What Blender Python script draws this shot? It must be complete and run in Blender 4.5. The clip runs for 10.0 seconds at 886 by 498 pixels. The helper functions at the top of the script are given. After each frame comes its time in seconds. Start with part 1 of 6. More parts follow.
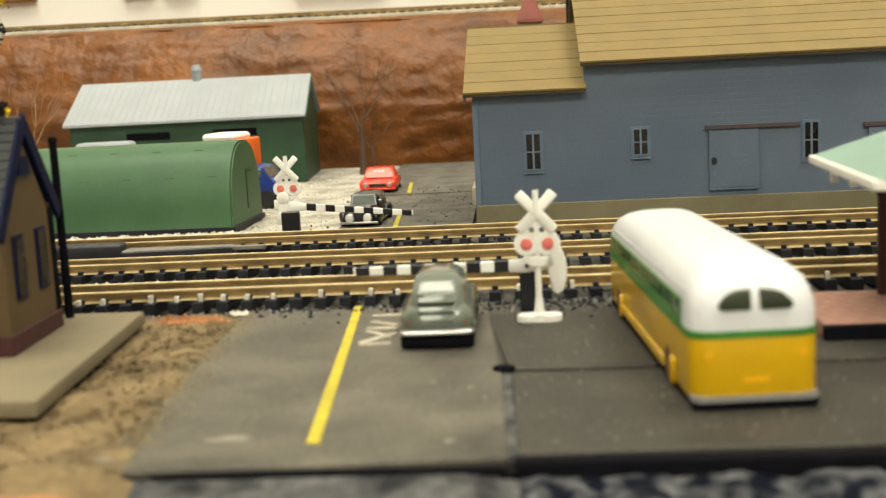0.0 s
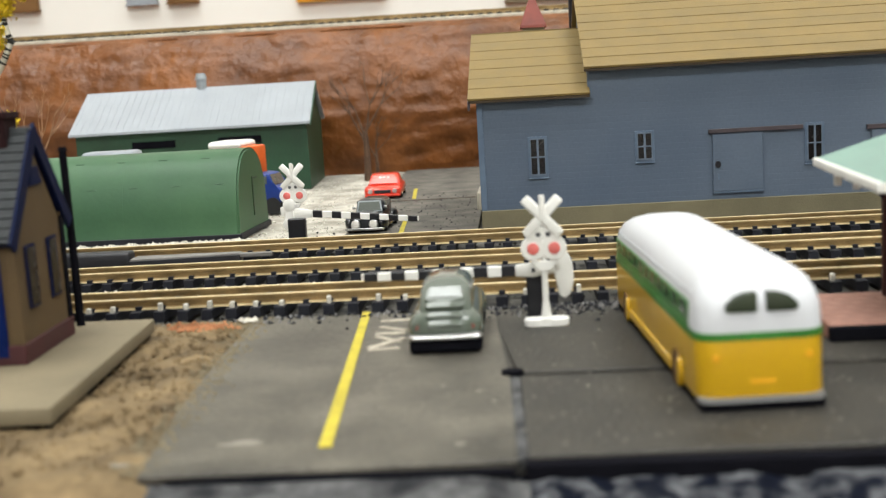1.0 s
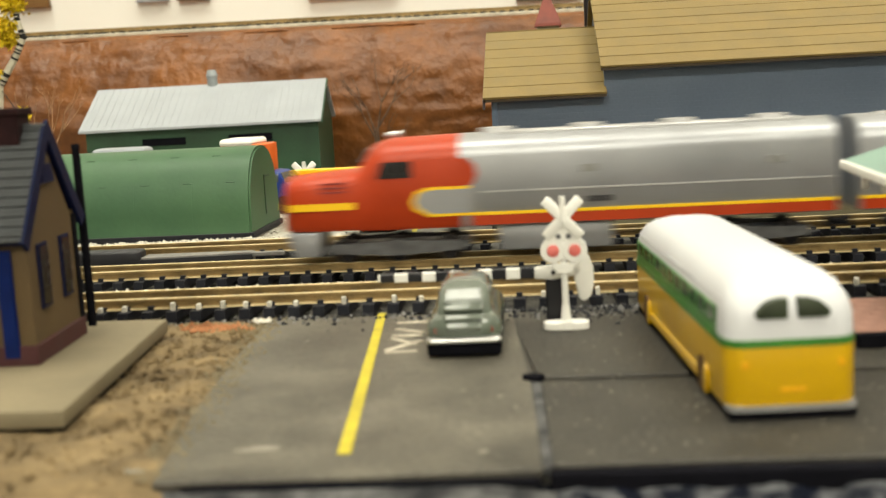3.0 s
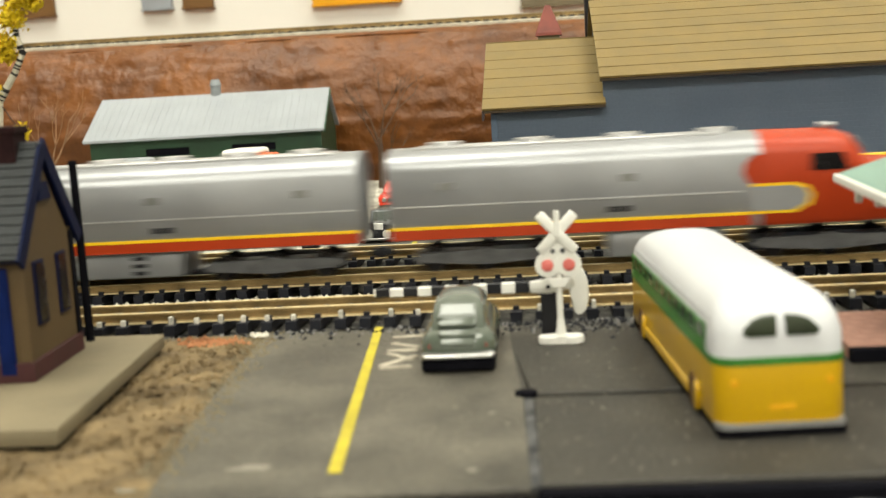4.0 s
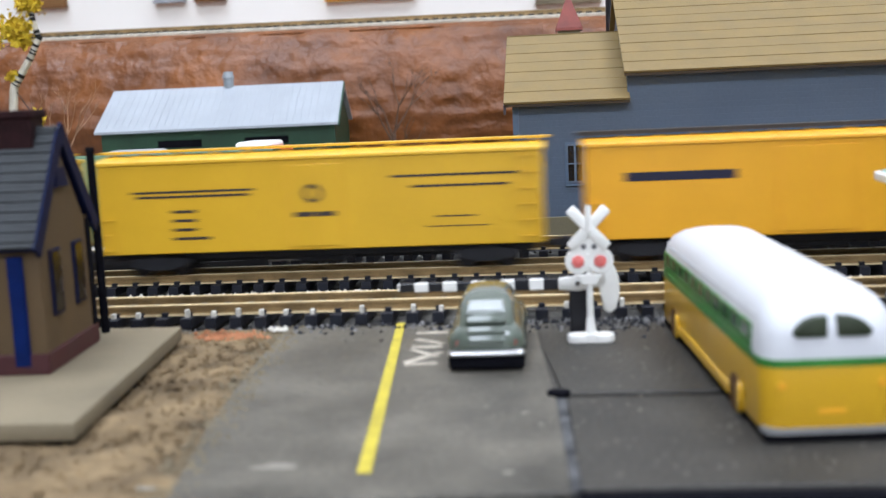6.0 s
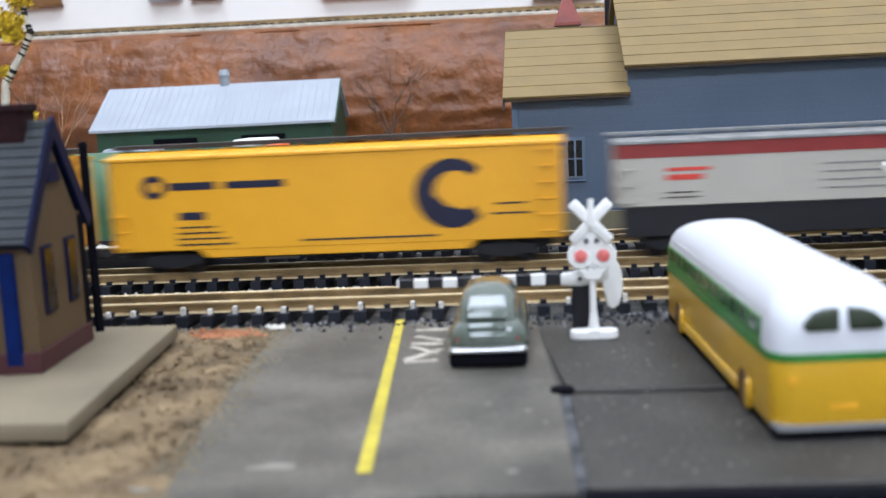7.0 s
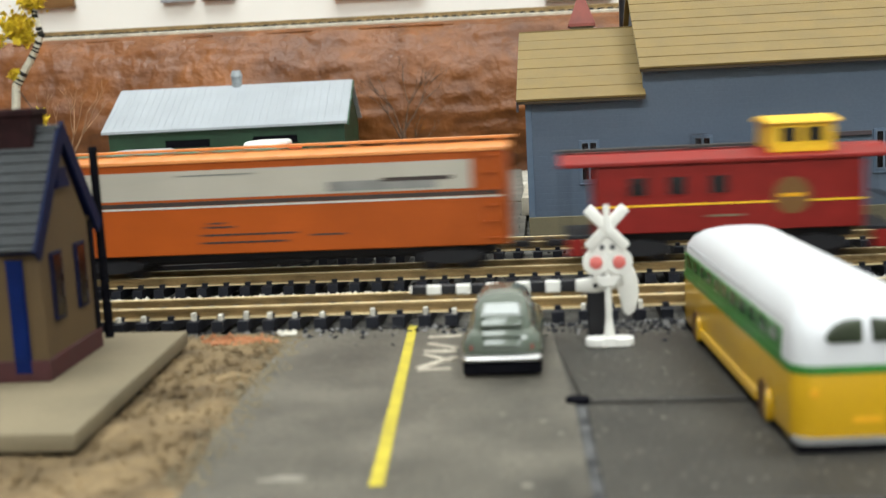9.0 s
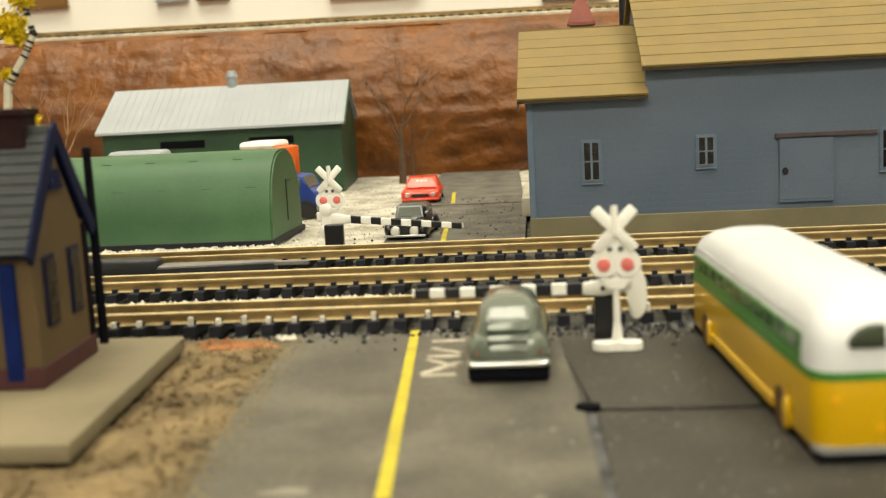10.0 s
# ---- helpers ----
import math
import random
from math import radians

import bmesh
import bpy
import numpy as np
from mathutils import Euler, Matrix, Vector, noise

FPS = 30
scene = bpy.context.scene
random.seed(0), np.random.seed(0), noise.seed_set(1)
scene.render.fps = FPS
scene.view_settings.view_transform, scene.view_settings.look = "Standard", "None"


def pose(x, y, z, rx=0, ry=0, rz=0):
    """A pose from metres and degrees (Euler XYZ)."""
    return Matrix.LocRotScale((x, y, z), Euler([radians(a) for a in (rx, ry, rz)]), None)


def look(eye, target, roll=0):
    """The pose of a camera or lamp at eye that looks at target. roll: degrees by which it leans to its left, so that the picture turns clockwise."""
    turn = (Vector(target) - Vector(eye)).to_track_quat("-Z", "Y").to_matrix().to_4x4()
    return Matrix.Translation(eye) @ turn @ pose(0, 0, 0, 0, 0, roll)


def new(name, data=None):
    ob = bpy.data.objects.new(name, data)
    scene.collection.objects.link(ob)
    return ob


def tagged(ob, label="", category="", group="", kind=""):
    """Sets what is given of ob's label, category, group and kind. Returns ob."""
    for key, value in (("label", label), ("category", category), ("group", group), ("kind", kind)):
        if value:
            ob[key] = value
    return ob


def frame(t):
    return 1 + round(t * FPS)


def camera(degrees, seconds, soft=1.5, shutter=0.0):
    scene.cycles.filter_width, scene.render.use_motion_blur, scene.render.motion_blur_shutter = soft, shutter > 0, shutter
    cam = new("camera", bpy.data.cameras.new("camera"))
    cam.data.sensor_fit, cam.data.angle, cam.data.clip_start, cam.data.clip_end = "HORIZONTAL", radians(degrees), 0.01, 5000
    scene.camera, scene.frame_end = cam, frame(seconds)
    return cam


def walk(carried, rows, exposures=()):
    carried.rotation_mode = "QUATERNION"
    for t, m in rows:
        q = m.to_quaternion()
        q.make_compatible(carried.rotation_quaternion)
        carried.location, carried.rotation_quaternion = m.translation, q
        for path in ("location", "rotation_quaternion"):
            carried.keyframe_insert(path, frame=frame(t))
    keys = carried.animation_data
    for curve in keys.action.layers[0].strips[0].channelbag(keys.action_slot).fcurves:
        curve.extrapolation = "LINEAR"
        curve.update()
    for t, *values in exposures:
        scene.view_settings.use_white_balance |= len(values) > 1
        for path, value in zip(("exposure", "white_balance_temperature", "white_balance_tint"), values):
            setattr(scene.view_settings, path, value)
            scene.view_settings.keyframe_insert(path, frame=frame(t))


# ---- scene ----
cam = camera(42.5, 10.0, soft=1.3, shutter=0.42)
cam.data.dof.use_dof = True
cam.data.dof.focus_distance, cam.data.dof.aperture_fstop = 0.305, 33.0
PATH = [
    (0.0, (0.00189, 0.00229, 0.04026), (-0.02069, 0.29809, -0.00434), -2.90),
    (0.5, (0.00096, 0.00116, 0.04108), (-0.02216, 0.29710, -0.00232), -3.12),
    (1.0, (0.00139, 0.00073, 0.04049), (-0.02206, 0.29669, -0.00262), -3.42),
    (1.5, (0.00068, 0.00260, 0.03988), (-0.02110, 0.29862, -0.00370), -3.31),
    (2.0, (0.00052, 0.00423, 0.03924), (-0.02164, 0.30012, -0.00497), -3.41),
    (2.5, (-0.00151, 0.00404, 0.03959), (-0.02564, 0.29980, -0.00451), -3.03),
    (4.0, (0.00164, 0.00363, 0.04229), (-0.02578, 0.29938, 0.00004), -3.36),
    (4.5, (0.00145, 0.00420, 0.04142), (-0.02606, 0.29988, -0.00116), -3.20),
    (5.0, (0.00009, 0.00624, 0.04066), (-0.02689, 0.30187, -0.00266), -2.90),
    (5.5, (-0.00163, 0.00749, 0.04135), (-0.03057, 0.30306, -0.00108), -2.50),
    (7.0, (-0.00314, 0.01166, 0.03985), (-0.03115, 0.30728, -0.00282), -2.84),
    (7.5, (-0.00443, 0.01313, 0.04017), (-0.03349, 0.30874, -0.00191), -2.01),
    (8.0, (-0.00536, 0.01209, 0.04008), (-0.03502, 0.30765, -0.00188), -2.34),
    (8.5, (-0.00344, 0.01358, 0.04055), (-0.03343, 0.30906, -0.00182), -2.79),
    (9.0, (-0.00350, 0.01410, 0.04050), (-0.03471, 0.30941, -0.00211), -2.86),
    (9.5, (-0.00414, 0.01655, 0.03993), (-0.03426, 0.31196, -0.00278), -3.13),
    (10.0, (-0.00529, 0.01831, 0.04022), (-0.03506, 0.31379, -0.00229), -3.00),
]
walk(cam, [(t, look(eye, target, roll)) for t, eye, target, roll in PATH],
     [(0.0, -0.21, 6820, 5), (0.5, -0.21, 6500, 7), (1.0, -0.21, 5800, 10), (1.5, -0.21, 6140, 8), (2.0, -0.21, 6850, 5), (2.5, -0.21, 6820, 5), (4.0, -0.21, 6450, 5), (4.5, -0.21, 6450, 4), (5.0, -0.21, 6000, 7), (5.5, -0.21, 5400, 14), (7.0, -0.21, 5000, 16), (7.5, -0.21, 5250, 13), (8.0, -0.21, 6380, 7), (8.5, -0.21, 6870, 5), (9.0, -0.21, 5640, 7), (9.5, -0.21, 5850, 5), (10.0, -0.21, 7070, 4)])

# ---- light ----
world = bpy.data.worlds.new("room_air")
world.use_nodes = True
world.node_tree.nodes["Background"].inputs[0].default_value = (1.0, 0.96, 0.9, 1)
world.node_tree.nodes["Background"].inputs[1].default_value = 0.05
scene.world = world
LAMP_POWER = 23.5
U = 0.001  # all shapes below are drawn in millimetres


# ---- materials ----
def mat(name, col, rough=0.5, metal=0.0, var=0.12, scale=250.0, bump=0.15, col2=None, fine=2500.0, coat=0.0, ior=1.45, edge=0.5, mid=0.5):
    m = bpy.data.materials.new(name)
    m.use_nodes = True
    nt = m.node_tree
    N, L = nt.nodes, nt.links
    b = N["Principled BSDF"]
    tc = N.new("ShaderNodeTexCoord")
    n1, n2 = N.new("ShaderNodeTexNoise"), N.new("ShaderNodeTexNoise")
    n1.inputs["Scale"].default_value, n1.inputs["Detail"].default_value = scale, 5
    n2.inputs["Scale"].default_value, n2.inputs["Detail"].default_value = fine, 3
    L.new(tc.outputs["Object"], n1.inputs["Vector"])
    L.new(tc.outputs["Object"], n2.inputs["Vector"])
    ramp = N.new("ShaderNodeValToRGB")
    a = [c * (1 - var) for c in col]
    z = col2 if col2 else [min(1, c * (1 + var)) for c in col]
    ramp.color_ramp.elements[0].position, ramp.color_ramp.elements[1].position = mid - edge * 0.4, mid + edge * 0.4
    ramp.color_ramp.elements[0].color, ramp.color_ramp.elements[1].color = (*a, 1), (*z, 1)
    L.new(n1.outputs["Fac"], ramp.inputs["Fac"])
    mix = N.new("ShaderNodeMix")
    mix.data_type, mix.blend_type = "RGBA", "MULTIPLY"
    mix.inputs["Factor"].default_value = min(1.0, var * 1.5)
    L.new(ramp.outputs["Color"], mix.inputs[6])
    L.new(n2.outputs["Fac"], mix.inputs[7])
    up = N.new("ShaderNodeBrightContrast")
    up.inputs["Bright"].default_value = 0.0
    L.new(mix.outputs[2], up.inputs["Color"])
    L.new(up.outputs["Color"], b.inputs["Base Color"])
    mr = N.new("ShaderNodeMapRange")
    mr.inputs["To Min"].default_value, mr.inputs["To Max"].default_value = max(0.03, rough - 0.08), min(1, rough + 0.1)
    L.new(n1.outputs["Fac"], mr.inputs["Value"])
    L.new(mr.outputs["Result"], b.inputs["Roughness"])
    b.inputs["Metallic"].default_value = metal
    b.inputs["IOR"].default_value = ior
    b.inputs["Coat Weight"].default_value = coat
    if bump:
        bp = N.new("ShaderNodeBump")
        bp.inputs["Strength"].default_value, bp.inputs["Distance"].default_value = bump, 0.0003
        L.new(n2.outputs["Fac"], bp.inputs["Height"])
        L.new(bp.outputs["Normal"], b.inputs["Normal"])
    return m


def striped(m, axis, period, depth, col=None, width=0.12):
    """Adds fine parallel grooves of the given period (mm) across an object axis to a material."""
    nt = m.node_tree
    N, L = nt.nodes, nt.links
    b = N["Principled BSDF"]
    tc, sep = N.new("ShaderNodeTexCoord"), N.new("ShaderNodeSeparateXYZ")
    L.new(tc.outputs["Object"], sep.inputs[0])
    mul, fr, lt = N.new("ShaderNodeMath"), N.new("ShaderNodeMath"), N.new("ShaderNodeMath")
    mul.operation, fr.operation, lt.operation = "MULTIPLY", "FRACT", "GREATER_THAN"
    mul.inputs[1].default_value, lt.inputs[1].default_value = 1000.0 / period, width
    L.new(sep.outputs["XYZ".index(axis)], mul.inputs[0])
    L.new(mul.outputs[0], fr.inputs[0])
    L.new(fr.outputs[0], lt.inputs[0])
    bp = N.new("ShaderNodeBump")
    bp.inputs["Strength"].default_value, bp.inputs["Distance"].default_value = depth, 0.0002
    L.new(lt.outputs[0], bp.inputs["Height"])
    old = b.inputs["Normal"].links
    if old:
        L.new(old[0].from_socket, bp.inputs["Normal"])
    L.new(bp.outputs["Normal"], b.inputs["Normal"])
    return m


M = dict(
    asphalt=mat("asphalt", (0.070, 0.063, 0.050), 0.6, var=0.45, scale=70, fine=1100, bump=0.9, col2=(0.215, 0.195, 0.152), edge=0.75),
    asphalt_dark=mat("dark_asphalt", (0.024, 0.022, 0.019), 0.62, var=0.5, scale=80, fine=1100, bump=0.9, col2=(0.092, 0.083, 0.066), edge=0.9),
    asphalt_far=mat("far_asphalt", (0.10, 0.093, 0.08), 0.8, var=0.3, scale=120, fine=1200, bump=0.5, col2=(0.20, 0.185, 0.155)),
    dirt=mat("dirt", (0.115, 0.074, 0.031), 0.95, var=0.4, scale=100, fine=700, bump=1.0, col2=(0.35, 0.25, 0.125), edge=0.7),
    ballast=mat("ballast", (0.035, 0.034, 0.036), 0.9, var=0.5, scale=160, fine=900, bump=1.0, col2=(0.20, 0.19, 0.165)),
    gravel=mat("white_gravel", (0.40, 0.37, 0.30), 0.95, var=0.3, scale=90, fine=1200, bump=1.0, col2=(0.70, 0.66, 0.57)),
    putty=mat("dusty_filler", (0.022, 0.024, 0.032), 0.9, var=0.5, scale=230, fine=800, bump=1.0, col2=(0.19, 0.19, 0.19), edge=0.5, mid=0.56),
    stones=mat("pale_stone", (0.66, 0.63, 0.55), 0.9, var=0.25, scale=400, bump=0.4),
    grains=mat("grey_grains", (0.27, 0.265, 0.26), 0.9, var=0.35, scale=300, bump=0.4),
    rock=mat("dark_rock", (0.008, 0.011, 0.024), 0.8, ior=1.15, var=0.4, scale=340, fine=800, bump=1.0, col2=(0.20, 0.205, 0.215), edge=0.42, mid=0.60),
    hill=mat("red_clay", (0.100, 0.027, 0.004), 0.40, ior=1.40, var=0.4, scale=36, fine=150, bump=1.0, col2=(0.36, 0.128, 0.025), edge=0.95),
    orange_foam=mat("orange_clay", (0.36, 0.13, 0.045), 0.8, var=0.3, scale=90, fine=500, bump=0.8, col2=(0.6, 0.27, 0.12)),
    yellow_line=mat("yellow_road_paint", (0.50, 0.415, 0.03), 0.7, var=0.2, scale=300, bump=0.3),
    pale_scuff=mat("pale_scuff", (0.27, 0.25, 0.205), 0.7, var=0.3, scale=300, bump=0.3),
    white_line=mat("worn_white_road_paint", (0.50, 0.45, 0.36), 0.75, var=0.3, scale=300, bump=0.3),
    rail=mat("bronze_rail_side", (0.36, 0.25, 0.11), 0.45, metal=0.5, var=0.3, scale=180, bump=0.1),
    rail_lit=mat("polished_lit_rail", (0.88, 0.72, 0.42), 0.45, metal=0.1, var=0.15, scale=180, bump=0.03),
    tie=mat("black_plastic_tie", (0.006, 0.007, 0.014), 0.6, var=0.4, scale=400, bump=0.2),
    plastic_white=mat("white_plastic", (0.78, 0.77, 0.73), 0.35, var=0.05, scale=300, bump=0.05),
    plastic_black=mat("black_plastic", (0.008, 0.008, 0.012), 0.4, var=0.2, scale=300, bump=0.05),
    red_lens=mat("red_lens", (0.72, 0.17, 0.15), 0.25, var=0.15, scale=500, bump=0.0, coat=0.4),
    quonset=striped(mat("green_paint", (0.036, 0.100, 0.045), 0.5, var=0.10, scale=30, fine=900, bump=0.1, col2=(0.062, 0.142, 0.062)), "X", 17.0, 0.3, width=0.02),
    green_dark=mat("dark_green_paint", (0.017, 0.062, 0.028), 0.5, var=0.3, scale=60, fine=1200, bump=0.15),
    metal_roof=striped(mat("pale_metal_roof", (0.335, 0.36, 0.392), 0.4, var=0.08, scale=60, bump=0.1), "X", 3.1, 0.6, width=0.15),
    vent=mat("grey_vent", (0.30, 0.33, 0.35), 0.5, var=0.2, bump=0.1),
    blue_wall=striped(mat("blue_grey_siding", (0.080, 0.114, 0.176), 0.5, var=0.16, scale=16, fine=1400, bump=0.1, col2=(0.118, 0.152, 0.208)), "Z", 1.55, 0.35, width=0.14),
    blue_trim=mat("blue_grey_trim", (0.100, 0.142, 0.210), 0.5, var=0.1, bump=0.1),
    concrete=mat("olive_concrete", (0.17, 0.15, 0.088), 0.7, var=0.15, scale=80, bump=0.2),
    roof_tan=mat("tan_plank", (0.200, 0.138, 0.041), 0.5, var=0.12, scale=120, fine=1800, bump=0.15),
    roof_gap=mat("dark_joint", (0.06, 0.04, 0.02), 0.8, var=0.2, bump=0.1),
    window_white=mat("pale_sash", (0.12, 0.155, 0.21), 0.5, var=0.1, bump=0.05),
    glass_dark=mat("dark_pane", (0.006, 0.005, 0.006), 0.25, var=0.2, bump=0.0),
    door_rail=mat("brown_rail", (0.060, 0.045, 0.050), 0.6, var=0.2, bump=0.1),
    cone_red=mat("red_brown_roof", (0.22, 0.050, 0.034), 0.55, var=0.2, bump=0.1),
    cream=mat("cream_plaster", (0.55, 0.50, 0.40), 0.7, var=0.2, bump=0.2),
    bus_yellow=mat("bus_yellow", (0.62, 0.37, 0.003), 0.3, var=0.05, scale=80, bump=0.02, coat=0.3),
    bus_green=mat("bus_green", (0.045, 0.20, 0.025), 0.35, var=0.15, scale=200, bump=0.02),
    bus_glass_green=mat("green_window", (0.014, 0.080, 0.016), 0.2, var=0.2, bump=0.0),
    bus_white=mat("bus_white", (0.56, 0.57, 0.595), 0.4, var=0.03, scale=80, bump=0.02),
    bus_window=mat("olive_window", (0.045, 0.058, 0.034), 0.15, var=0.2, bump=0.0),
    grey_plastic=mat("grey_plastic", (0.22, 0.22, 0.22), 0.5, var=0.15, bump=0.1),
    sedan=mat("sedan_green", (0.088, 0.106, 0.084), 0.2, var=0.1, scale=150, bump=0.02, coat=0.5),
    chrome=mat("chrome", (0.55, 0.55, 0.55), 0.3, metal=1.0, var=0.05, bump=0.0),
    tyre=mat("tyre", (0.012, 0.012, 0.012), 0.7, var=0.2, bump=0.2),
    car_glass=mat("car_glass", (0.10, 0.115, 0.10), 0.08, coat=0.6, var=0.1, bump=0.0),
    car_red=mat("car_red", (0.70, 0.045, 0.015), 0.3, var=0.08, bump=0.02, coat=0.4),
    car_black=mat("car_black", (0.006, 0.006, 0.008), 0.3, var=0.1, bump=0.02, coat=0.5),
    truck_orange=mat("truck_orange", (0.72, 0.13, 0.015), 0.4, var=0.08, bump=0.02),
    truck_blue=mat("truck_blue", (0.015, 0.04, 0.22), 0.35, var=0.1, bump=0.02),
    wall_brown=striped(mat("brown_siding", (0.088, 0.055, 0.020), 0.7, var=0.15, scale=90, bump=0.15), "Z", 1.7, 0.3),
    trim_blue=mat("navy_trim", (0.004, 0.008, 0.038), 0.6, ior=1.2, var=0.2, bump=0.1),
    door_blue=mat("royal_blue_door", (0.003, 0.012, 0.085), 0.6, ior=1.2, var=0.2, bump=0.1),
    base_maroon=mat("maroon_base", (0.055, 0.012, 0.014), 0.6, var=0.2, bump=0.1),
    shingle=mat("slate_shingle", (0.030, 0.034, 0.037), 0.7, var=0.25, scale=200, bump=0.2),
    chimney=mat("maroon_brick", (0.022, 0.008, 0.009), 0.85, ior=1.25, var=0.3, scale=500, bump=0.3),
    slab=mat("tan_concrete", (0.195, 0.162, 0.10), 0.75, var=0.18, scale=60, bump=0.25),
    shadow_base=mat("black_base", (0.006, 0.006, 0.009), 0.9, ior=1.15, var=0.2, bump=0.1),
    arch_brown=mat("arch_brown", (0.10, 0.045, 0.008), 0.6, var=0.2, bump=0.1),
    brick=mat("pink_brick", (0.40, 0.215, 0.165), 0.75, var=0.2, scale=300, bump=0.3),
    roof_green=mat("pale_green_roof", (0.20, 0.32, 0.27), 0.5, var=0.12, scale=150, bump=0.15),
    bark_white=mat("birch_bark", (0.66, 0.62, 0.50), 0.7, var=0.2, scale=400, bump=0.3),
    bark_mark=mat("bark_mark", (0.015, 0.014, 0.012), 0.8, var=0.2, bump=0.1),
    bark_dry=mat("dry_bark", (0.10, 0.055, 0.03), 0.8, var=0.3, scale=400, bump=0.3),
    bark_pale=mat("pale_twig", (0.30, 0.17, 0.09), 0.8, var=0.3, scale=400, bump=0.3),
    leaf_yellow=mat("yellow_foliage", (0.92, 0.60, 0.012), 0.8, var=0.3, scale=900, bump=0.5),
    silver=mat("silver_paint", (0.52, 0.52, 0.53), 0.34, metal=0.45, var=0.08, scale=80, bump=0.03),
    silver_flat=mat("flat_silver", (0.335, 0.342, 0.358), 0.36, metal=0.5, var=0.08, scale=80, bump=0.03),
    loco_red=mat("loco_red", (0.400, 0.040, 0.007), 0.4, var=0.08, scale=100, bump=0.02, ior=1.38),
    loco_yellow=mat("loco_yellow", (0.85, 0.52, 0.01), 0.4, var=0.05, bump=0.0),
    underframe=mat("underframe", (0.011, 0.011, 0.015), 0.6, var=0.3, bump=0.2),
    truck_grey=mat("truck_grey", (0.14, 0.14, 0.145), 0.5, metal=0.3, var=0.3, scale=500, bump=0.2),
    wheel=mat("dark_steel", (0.05, 0.045, 0.045), 0.4, metal=0.8, var=0.2, bump=0.05),
    car_yellow=mat("reefer_yellow", (0.657, 0.396, 0.005), 0.42, var=0.06, scale=60, bump=0.03),
    car_deep=mat("deep_yellow", (0.74, 0.37, 0.002), 0.42, var=0.06, scale=60, bump=0.03),
    ink=mat("dark_ink", (0.045, 0.032, 0.028), 0.6, var=0.2, bump=0.0),
    ink_faded=mat("faded_red_ink", (0.42, 0.13, 0.115), 0.6, var=0.2, bump=0.0),
    silver_bright_lit=mat("bright_lit_silver", (0.66, 0.67, 0.68), 0.4, metal=0.2, var=0.08, bump=0.03),
    ink_blue=mat("navy_ink", (0.010, 0.011, 0.036), 0.6, var=0.2, bump=0.0),
    ink_red=mat("red_ink", (0.60, 0.06, 0.035), 0.6, var=0.1, bump=0.0),
    ink_white=mat("white_ink", (0.62, 0.60, 0.55), 0.6, var=0.1, bump=0.0),
    car_white=mat("boxcar_white", (0.45, 0.425, 0.36), 0.5, var=0.08, scale=60, bump=0.03),
    stripe_red=mat("dark_red_stripe", (0.24, 0.03, 0.025), 0.5, var=0.1, bump=0.0),
    roof_grey=mat("grey_roof", (0.25, 0.25, 0.24), 0.5, metal=0.2, var=0.2, bump=0.1),
    roof_dark=mat("dark_roof", (0.03, 0.026, 0.025), 0.55, var=0.3, bump=0.1),
    hopper=mat("hopper_grey", (0.306, 0.332, 0.365), 0.45, var=0.1, scale=60, bump=0.03),
    car_brown=mat("boxcar_brown", (0.175, 0.088, 0.024), 0.55, ior=1.4, var=0.14, scale=60, bump=0.03),
    car_orange=mat("boxcar_orange", (0.40, 0.080, 0.004), 0.5, ior=1.35, var=0.14, scale=60, bump=0.03),
    roof_orange=mat("orange_roof", (0.600, 0.225, 0.053), 0.4, var=0.08, bump=0.03),
    caboose_red=mat("caboose_red", (0.225, 0.013, 0.009), 0.5, ior=1.35, var=0.14, bump=0.03),
    backdrop=mat("white_backdrop", (0.80, 0.79, 0.74), 0.8, var=0.04, scale=8, bump=0.02),
    room_white=mat("room_wall", (0.72, 0.70, 0.66), 0.8, var=0.05, scale=5, bump=0.05),
    room_floor=mat("room_floor", (0.25, 0.22, 0.19), 0.6, var=0.2, scale=8, bump=0.05),
    switch=mat("switch_black", (0.022, 0.022, 0.026), 0.45, var=0.2, bump=0.1),
    switch_grey=mat("switch_grey", (0.20, 0.19, 0.175), 0.5, var=0.2, bump=0.1),
)
for node in M["hill"].node_tree.nodes:
    if node.bl_idname == "ShaderNodeBump":
        node.inputs["Distance"].default_value = 0.0018
lampglow = bpy.data.materials.new("lamp_diffuser")
lampglow.use_nodes = True
lampglow.node_tree.nodes["Principled BSDF"].inputs["Emission Color"].default_value = (1, 0.95, 0.86, 1)
lampglow.node_tree.nodes["Principled BSDF"].inputs["Emission Strength"].default_value = 3.0


# ---- shape helpers (millimetres) ----
def bevel(bm, faces, w, seg=2):
    es = list({e for f in faces for e in f.edges})
    bmesh.ops.bevel(bm, geom=es, offset=w, segments=seg, affect="EDGES", profile=0.5, clamp_overlap=True)


def box(bm, x0, x1, y0, y1, z0, z1, bev=0.0, seg=2):
    v = [bm.verts.new(p) for p in ((x0, y0, z0), (x1, y0, z0), (x1, y1, z0), (x0, y1, z0), (x0, y0, z1), (x1, y0, z1), (x1, y1, z1), (x0, y1, z1))]
    f = [bm.faces.new([v[i] for i in q]) for q in ((3, 2, 1, 0), (4, 5, 6, 7), (0, 1, 5, 4), (1, 2, 6, 5), (2, 3, 7, 6), (3, 0, 4, 7))]
    if bev:
        bevel(bm, f, bev, seg)
    return bm


